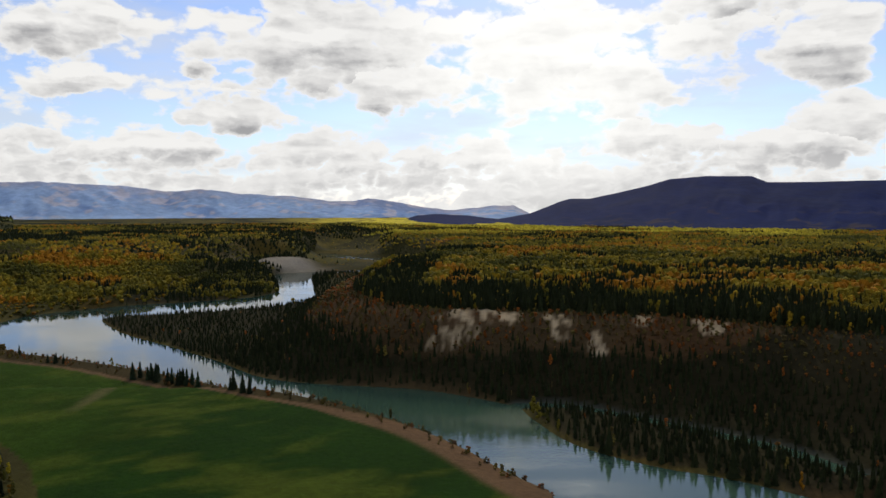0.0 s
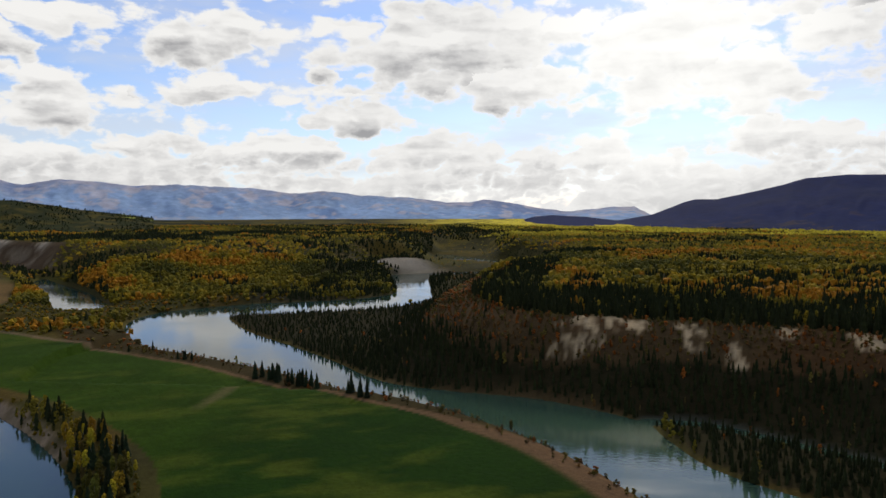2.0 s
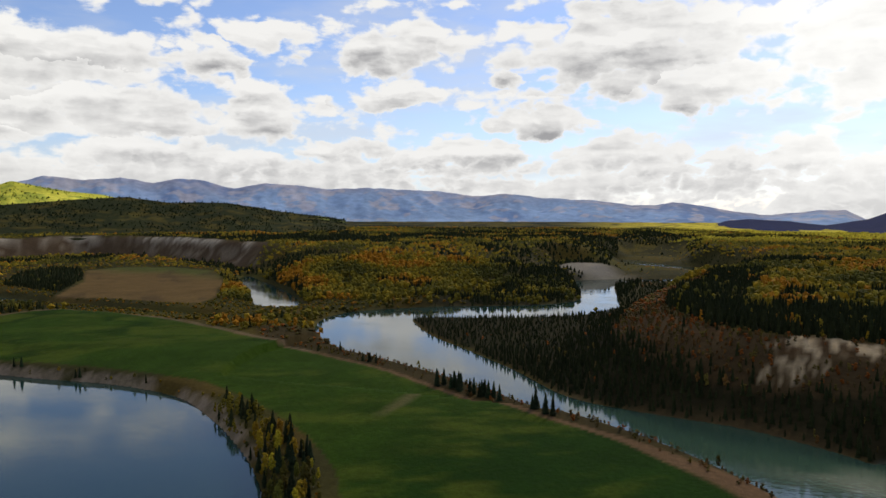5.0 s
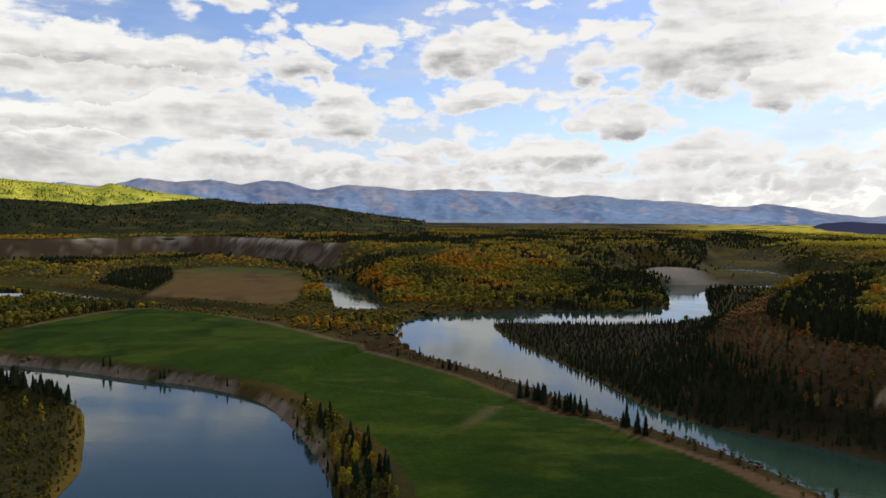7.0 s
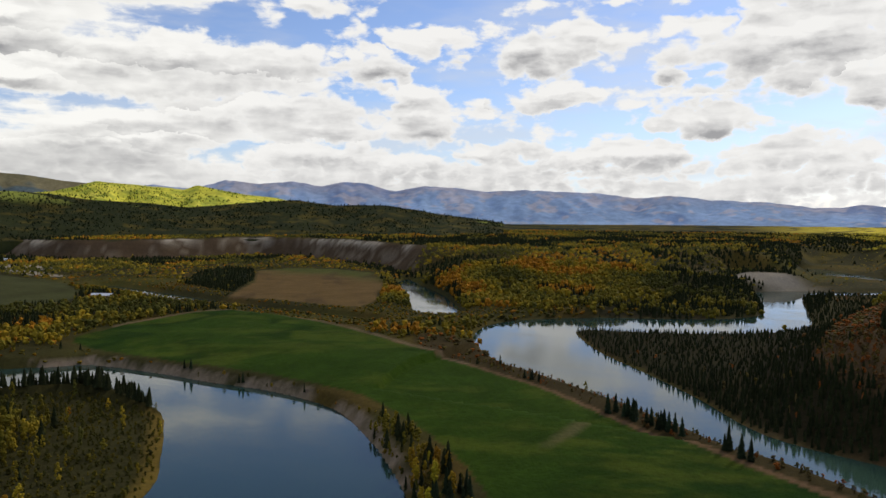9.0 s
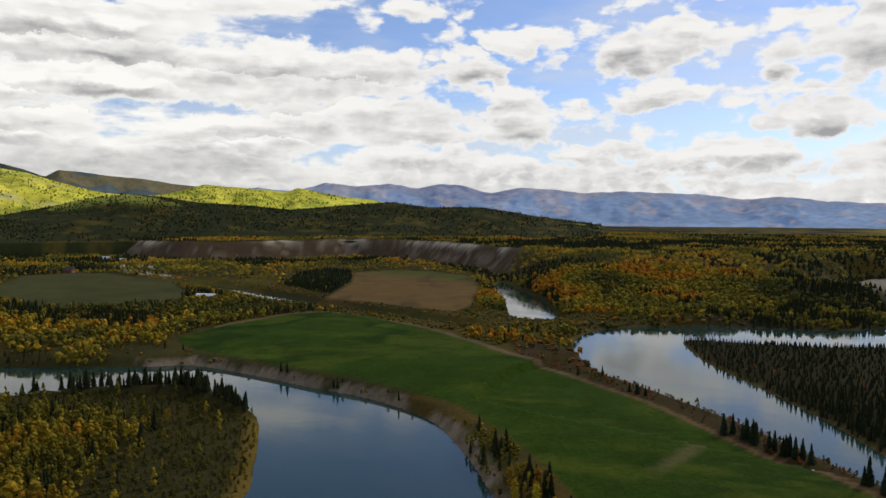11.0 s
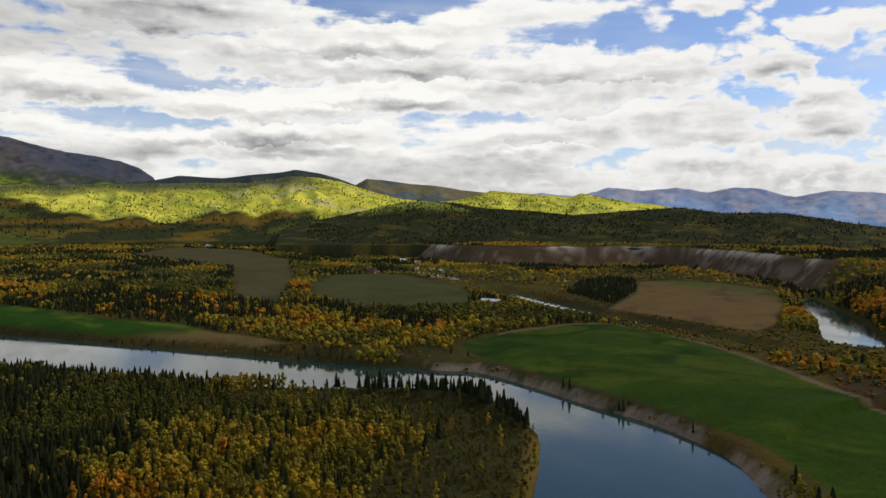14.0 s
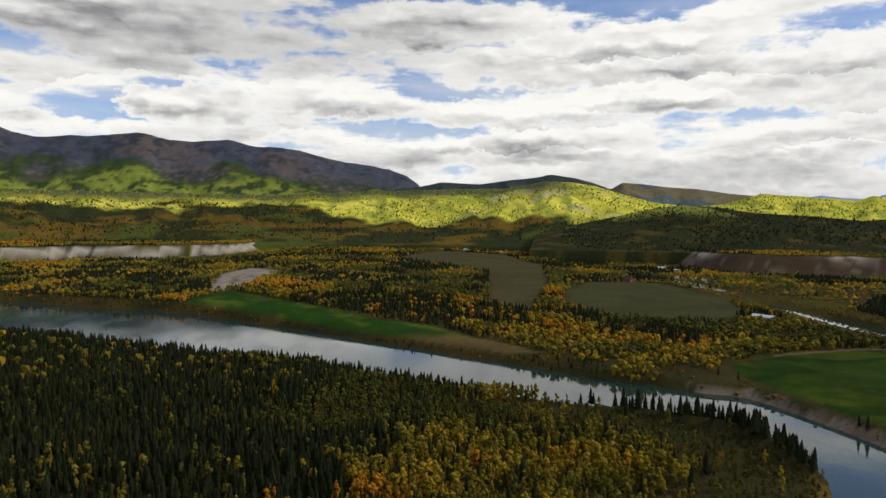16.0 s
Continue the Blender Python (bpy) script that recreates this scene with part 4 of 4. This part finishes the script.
    def brighten(self, a0, a1, r0):
        """Sunlight painted in: pale yellow leaves and fewer spruces along one valley stretch."""
        a, r = np.degrees(np.arctan2(-self.x, self.y)), np.hypot(self.x, self.y)
        f = step(a0, a0 + 6, a) * step(a1, a1 - 6, a) * step(r0, r0 + 350, r) * (grain(self.x, self.y, 220, 45) > 0.42)
        self.fir &= ~((f > 0.5) & (self.rng.random(len(f)) < 0.8))
        pale = np.array((0.62, 0.48, 0.04)) * self.rng.uniform(0.6, 1.2, (len(f), 1))
        self.colour = self.colour + (pale - self.colour) * (f * ~self.fir)[:, None]

    def grow(self, sort, label_fir, label_leaf, firs, leaves, seed, skip=None):
        use = np.ones(len(self.x), bool) if skip is None else ~skip
        a, b = self.fir & use, ~self.fir & use
        g = self.rng.uniform(0.85, 1.25, len(self.x))
        forest("spruce_forest" if sort < 2 else "far_spruce_forest", label_fir, firs, self.x[a], self.y[a], self.z[a], self.h[a], g[a], self.colour[a], seed)
        g = np.where(self.low, g * 2.0, g)
        forest("autumn_woodland" if sort < 2 else "far_autumn_woodland", label_leaf, leaves, self.x[b], self.y[b], self.z[b], self.h[b], g[b], self.colour[b], seed + 1)


near = Stand(3.9, 225, 640, 51)
middle = Stand(5.0, 640, 1250, 52, 0.78)
distant = Stand(8.2, 1250, 2700, 53, 0.72)

distant.brighten(-30, 10, 1750)

# the trees nearest to the flight are things of their own, with trunk and crown
def part(name, verts, faces, mat, parent, smooth=False):
    return mesh_object(name, verts, faces, mat, None, "cover", smooth, parent)


def stem(height, radius, bend, sides=6, rings=5):
    vs, fs = [], []
    for k in range(rings):
        t = k / (rings - 1)
        r = radius * (1 - 0.85 * t)
        for i in range(sides):
            q = 6.2832 * i / sides
            vs.append((math.cos(q) * r + bend * t * t, math.sin(q) * r, height * t - 0.4 * (k == 0)))
    for k in range(rings - 1):
        fs += [(k * sides + i, k * sides + (i + 1) % sides, (k + 1) * sides + (i + 1) % sides, (k + 1) * sides + i) for i in range(sides)]
    return np.array(vs), np.array(fs)


def spruce_tree(seed, h):
    root = tagged(new("spruce_tree"), "narrow dark green spruce tree", "tree", "spruces by the river")
    part("trunk", *stem(0.94 * h, 0.012 * h, 0), M_BARK, root, True)
    v, f = cone_tiers(13, 11, seed, 0.16)
    part("crown", v * h, f, M_SPRUCE, root)
    return root


def aspen_tree(seed, h, mat, tint):
    root = tagged(new("aspen_tree"), f"aspen tree with {tint} autumn leaves and pale trunk", "tree", f"{tint} aspens on the wooded point")
    part("trunk", *stem(0.85 * h, 0.011 * h, 0.03 * h), M_BARK_PALE, root, True)
    v, f = leaf_clumps(60, seed, 0.062, 0.15, 0.2)
    part("crown", v * h, f, mat, root)
    return root


def plant_all(masters, spots):
    """Stands each master at its first spot and copies at the rest."""
    for k, (x, y, z, h, turn) in enumerate(spots):
        i = k % len(masters)
        m = Matrix.LocRotScale((x, y, z), Euler((0, 0, turn)), (h, h, h))
        if k < len(masters):
            masters[i].matrix_basis = m
        else:
            root = copy_thing(masters[i], pose(0, 0, 0))
            root.matrix_basis = m


dist = np.hypot(near.x + 78, near.y - 88)
order = np.argsort(dist)
tall = order[~near.low[order]]
pick_fir = tall[near.fir[tall]][:240]
pick_leaf = tall[~near.fir[tall]][:300]
skip = np.zeros(len(near.x), bool)
skip[pick_fir] = skip[pick_leaf] = True
turns = np.random.default_rng(5)
spots = [(near.x[i], near.y[i], near.z[i], near.h[i], turns.random() * 6.28) for i in pick_fir]
# lone spruces along the river banks
bank_rng = np.random.default_rng(9)


def bank_row(x0, y0, x1, y1, count, h0, h1, spread):
    xs, ys = np.linspace(x0, x1, count), np.linspace(y0, y1, count)
    xs, ys = xs + bank_rng.normal(0, spread, count), ys + bank_rng.normal(0, spread, count)
    zs = Plan(xs, ys).z
    return [(a, b, c - 0.1, bank_rng.uniform(h0, h1), bank_rng.random() * 6) for a, b, c in zip(xs, ys, zs) if c > 0.3]


spots += bank_row(-194, 465, -151, 442, 20, 8, 12, 2.5) + bank_row(-121, 414, -107, 405, 4, 8, 13, 1.5) + bank_row(-272, 509, -263, 505, 4, 6, 9, 1.0)
spots += bank_row(-362, 376, -350, 380, 6, 8, 12, 2.0) + bank_row(-480, 393, -474, 394, 3, 6, 9, 1.0) + bank_row(-428, 394, -422, 394, 3, 6, 9, 1.0)
spots += bank_row(-672, 92, -588, 190, 18, 8, 12, 4.0) + bank_row(8, 342, 14, 336, 3, 4, 6, 1.0)
plant_all([spruce_tree(s, 1.0) for s in range(5)], spots)
tints = [[], [], []]
for i in pick_leaf:
    c = near.colour[i]
    tints[2 if c[0] > 2.3 * c[1] else 0 if c[0] > 1.3 * c[1] else 1].append((near.x[i], near.y[i], near.z[i], near.h[i], turns.random() * 6.28))
for group, mat, tint in zip(tints, (M_ASPEN_Y, M_ASPEN_G, M_ASPEN_O), ("yellow", "olive green", "orange")):
    if len(group) > 3:
        plant_all([aspen_tree(s + 10, 1.0, mat, tint) for s in range(3)], group)

near.grow(0, "dense dark spruce forest on river banks and bluffs", "yellow and orange aspen woodland and scrub", [cone_tiers(5, 6, s) for s in range(4)], [leaf_clumps(9, s, 0.105, 0.14, 0.15) for s in range(5)], 61, skip)
middle.grow(1, "dark spruce forest on the slopes", "yellow and orange aspen woodland on slopes", [cone_tiers(3, 5, s, 0.2) for s in range(3)], [leaf_clumps(2, s, 0.33, 0.2) for s in range(4)], 63)
distant.grow(2, "distant dark spruce forest", "distant yellow autumn woodland", [cone_tiers(1, 5, s, 0.36) for s in range(4)], [dome(6, s) for s in range(5)], 65)


def hill_trees(hill, count, a0, a1, s0, s1, colours, seed, h):
    rng = np.random.default_rng(seed)
    a, s = np.radians(rng.uniform(a0, a1, count)), rng.uniform(s0, s1, count) ** 0.7
    x, y, z = hill.at(a, s)
    keep = grain(x, y, 120, seed) + 0.3 * rng.random(count) > 0.58
    x, y, z = x[keep], y[keep], z[keep]
    m = len(x)
    # trees above the edge get painted sunlit colours, those below dark ones
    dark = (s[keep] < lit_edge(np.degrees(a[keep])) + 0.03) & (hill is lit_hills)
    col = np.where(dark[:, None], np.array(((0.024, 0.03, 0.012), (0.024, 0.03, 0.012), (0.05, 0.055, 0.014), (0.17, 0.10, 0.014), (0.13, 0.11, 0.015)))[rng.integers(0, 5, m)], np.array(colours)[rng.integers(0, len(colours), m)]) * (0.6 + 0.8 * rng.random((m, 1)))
    forest("hillside_trees", "scattered trees on the hillside", [cone_tiers(2, 5, 3, 0.3), leaf_clumps(3, 4, 0.34, 0.34, 0.2)], x, y, z, rng.uniform(0.6, 1.3, m) * h, np.ones(m), col, seed)


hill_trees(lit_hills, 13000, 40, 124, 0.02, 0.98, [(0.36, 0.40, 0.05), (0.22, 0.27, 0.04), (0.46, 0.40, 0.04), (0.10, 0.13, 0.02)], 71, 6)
hill_trees(wood_hills, 6000, 30, 72, 0.0, 1.0, [(0.020, 0.027, 0.012), (0.035, 0.04, 0.014)], 72, 5)

# ------------------------------------------------------------------ buildings
M_WALL_PALE = plain("painted_boards_pale", (0.55, 0.52, 0.46), 0.7, 0.6)
M_WALL_RED = plain("painted_boards_red", (0.22, 0.07, 0.045), 0.75, 0.6)
M_WALL_LOG = plain("weathered_logs", (0.16, 0.10, 0.06), 0.85, 0.8)
M_ROOF_PALE = plain("pale_metal_roof", (0.62, 0.64, 0.66), 0.45, 0.5, 0.15)
M_ROOF_DARK = plain("dark_shingle_roof", (0.06, 0.05, 0.05), 0.8, 0.7)
M_GLASS = plain("window_glass_dark", (0.03, 0.035, 0.04), 0.1, 0.5, 0.1)
M_TRIM = plain("white_trim", (0.75, 0.74, 0.70), 0.6, 0.7, 0.1)
M_RUBBER = plain("tyre_rubber", (0.02, 0.02, 0.02), 0.9, 2.0)


def box(x0, y0, z0, x1, y1, z1):
    v = np.array([(x, y, z) for z in (z0, z1) for y in (y0, y1) for x in (x0, x1)], float)
    f = np.array([(0, 2, 3, 1), (4, 5, 7, 6), (0, 1, 5, 4), (2, 6, 7, 3), (0, 4, 6, 2), (1, 3, 7, 5)])
    return v, f


def gabled(length, width, eave, ridge):
    """Walls with two gables."""
    a, w = length / 2, width / 2
    v = np.array([(-a, -w, -1), (a, -w, -1), (a, w, -1), (-a, w, -1), (-a, -w, eave), (a, -w, eave), (a, w, eave), (-a, w, eave), (-a, 0, ridge), (a, 0, ridge)], float)
    f = np.array([(0, 1, 5, 4), (2, 3, 7, 6), (3, 0, 4, 7), (1, 2, 6, 5), (4, 7, 8, 8), (6, 5, 9, 9), (3, 2, 1, 0)])
    return v, f


def roof_slabs(length, width, eave, ridge, over=0.5, thick=0.18):
    out_v, out_f = [], []
    a, w = length / 2 + over, width / 2
    drop = (ridge - eave) / w
    for side in (-1, 1):
        o = len(out_v)
        e, y = eave - drop * over, side * (w + over)
        for dz in (0.02, thick):
            out_v += [(-a, y, e + dz), (a, y, e + dz), (a, 0, ridge + dz), (-a, 0, ridge + dz)]
        q = [(0, 3, 2, 1), (4, 5, 6, 7), (0, 1, 5, 4), (1, 2, 6, 5), (3, 0, 4, 7)]
        out_f += [tuple(o + k for k in (face if side < 0 else face[::-1])) for face in q]
    return np.array(out_v), np.array(out_f)


def house(name, label, x, y, turn, length, width, eave, ridge, wall, roof, windows=3, chimney=True):
    z = float(Plan(np.array([float(x)]), np.array([float(y)])).z[0])
    root = tagged(new(name), label, "building", "farm buildings in the valley")
    root.matrix_world = pose(x, y, z + 0.1, 0, 0, turn)
    v, f = gabled(length, width, eave, ridge)
    me = bpy.data.meshes.new("wall")
    me.from_pydata(v.tolist(), [], [tuple(dict.fromkeys(q)) for q in f.tolist()])
    me.materials.append(wall)
    w_ob = new("wall", me)
    w_ob.parent = root
    part("roof", *roof_slabs(length, width, eave, ridge), roof, root)
    for side in (-1, 1):
        for k in range(windows):
            cx = (k + 0.5) / windows * length - length / 2
            y0 = side * width / 2
            win = part("window", *box(cx - 0.7, min(y0, y0 + side * 0.05), 1.0, cx + 0.7, max(y0, y0 + side * 0.05), 2.2), M_GLASS, root)
            part("frame", *box(cx - 0.85, min(y0, y0 + side * 0.09), 0.86, cx + 0.85, max(y0, y0 + side * 0.09), 1.0), M_TRIM, win)
    part("door", *box(length / 2, -0.5, 0.0, length / 2 + 0.06, 0.5, 2.05), M_TRIM, root)
    if chimney:
        part("chimney", *box(length * 0.2 - 0.35, width * 0.12, ridge - 1.2, length * 0.2 + 0.35, width * 0.12 + 0.7, ridge + 0.9), M_WALL_LOG, root)
    return root


house("barn", "long low barn with a pale metal roof", -884, 571, 28, 26, 11, 3.4, 5.6, M_WALL_LOG, M_ROOF_PALE, 4, False)
house("farmhouse", "red-walled farmhouse at the edge of a meadow", -1330, 582, 24, 17, 10, 4.6, 8.2, M_WALL_RED, M_ROOF_DARK, 4)
house("farmhouse", "pale house among autumn trees", -1650, 780, 40, 18, 10, 4.2, 7.2, M_WALL_PALE, M_ROOF_PALE, 3)
house("shed", "small pale shed beside the house", -1610, 800, 55, 12, 7, 3.0, 4.6, M_WALL_PALE, M_ROOF_PALE, 2, False)
house("farmhouse", "distant white house in the woods", -2180, 430, 10, 20, 11, 4.5, 8.0, M_WALL_PALE, M_ROOF_PALE, 3)
house("shed", "distant grey shed in the woods", -2120, 520, 30, 14, 8, 3.2, 5.0, M_WALL_LOG, M_ROOF_PALE, 2, False)
house("shed", "distant pale shed by a clearing", -2260, -170, 15, 15, 9, 3.4, 5.4, M_WALL_PALE, M_ROOF_PALE, 2, False)


def camper(x, y, turn):
    z = float(Plan(np.array([float(x)]), np.array([float(y)])).z[0])
    root = tagged(new("camper_trailer"), "small white camper trailer parked by the farm track", "trailer")
    root.matrix_world = pose(x, y, z, 0, 0, turn)
    body = part("body", *box(-2.6, -1.15, 0.55, 2.6, 1.15, 2.7), M_TRIM, root)
    part("window", *box(-1.6, -1.19, 1.5, 0.2, -1.15, 2.2), M_GLASS, body)
    part("door", *box(0.9, -1.19, 0.7, 1.6, -1.15, 2.4), M_WALL_PALE, body)
    for side in (-1, 1):
        v, f = stem(0.25, 0.36, 0, 14, 2)
        v = np.c_[v[:, 0] / 1.0, v[:, 2] + side * 1.0 - 0.1, v[:, 1] + 0.36]
        part("wheel", v, f, M_RUBBER, root)
    part("hitch", *box(2.6, -0.08, 0.5, 3.7, 0.08, 0.62), M_RUBBER, root)
    return root


camper(-143, 423, 35)
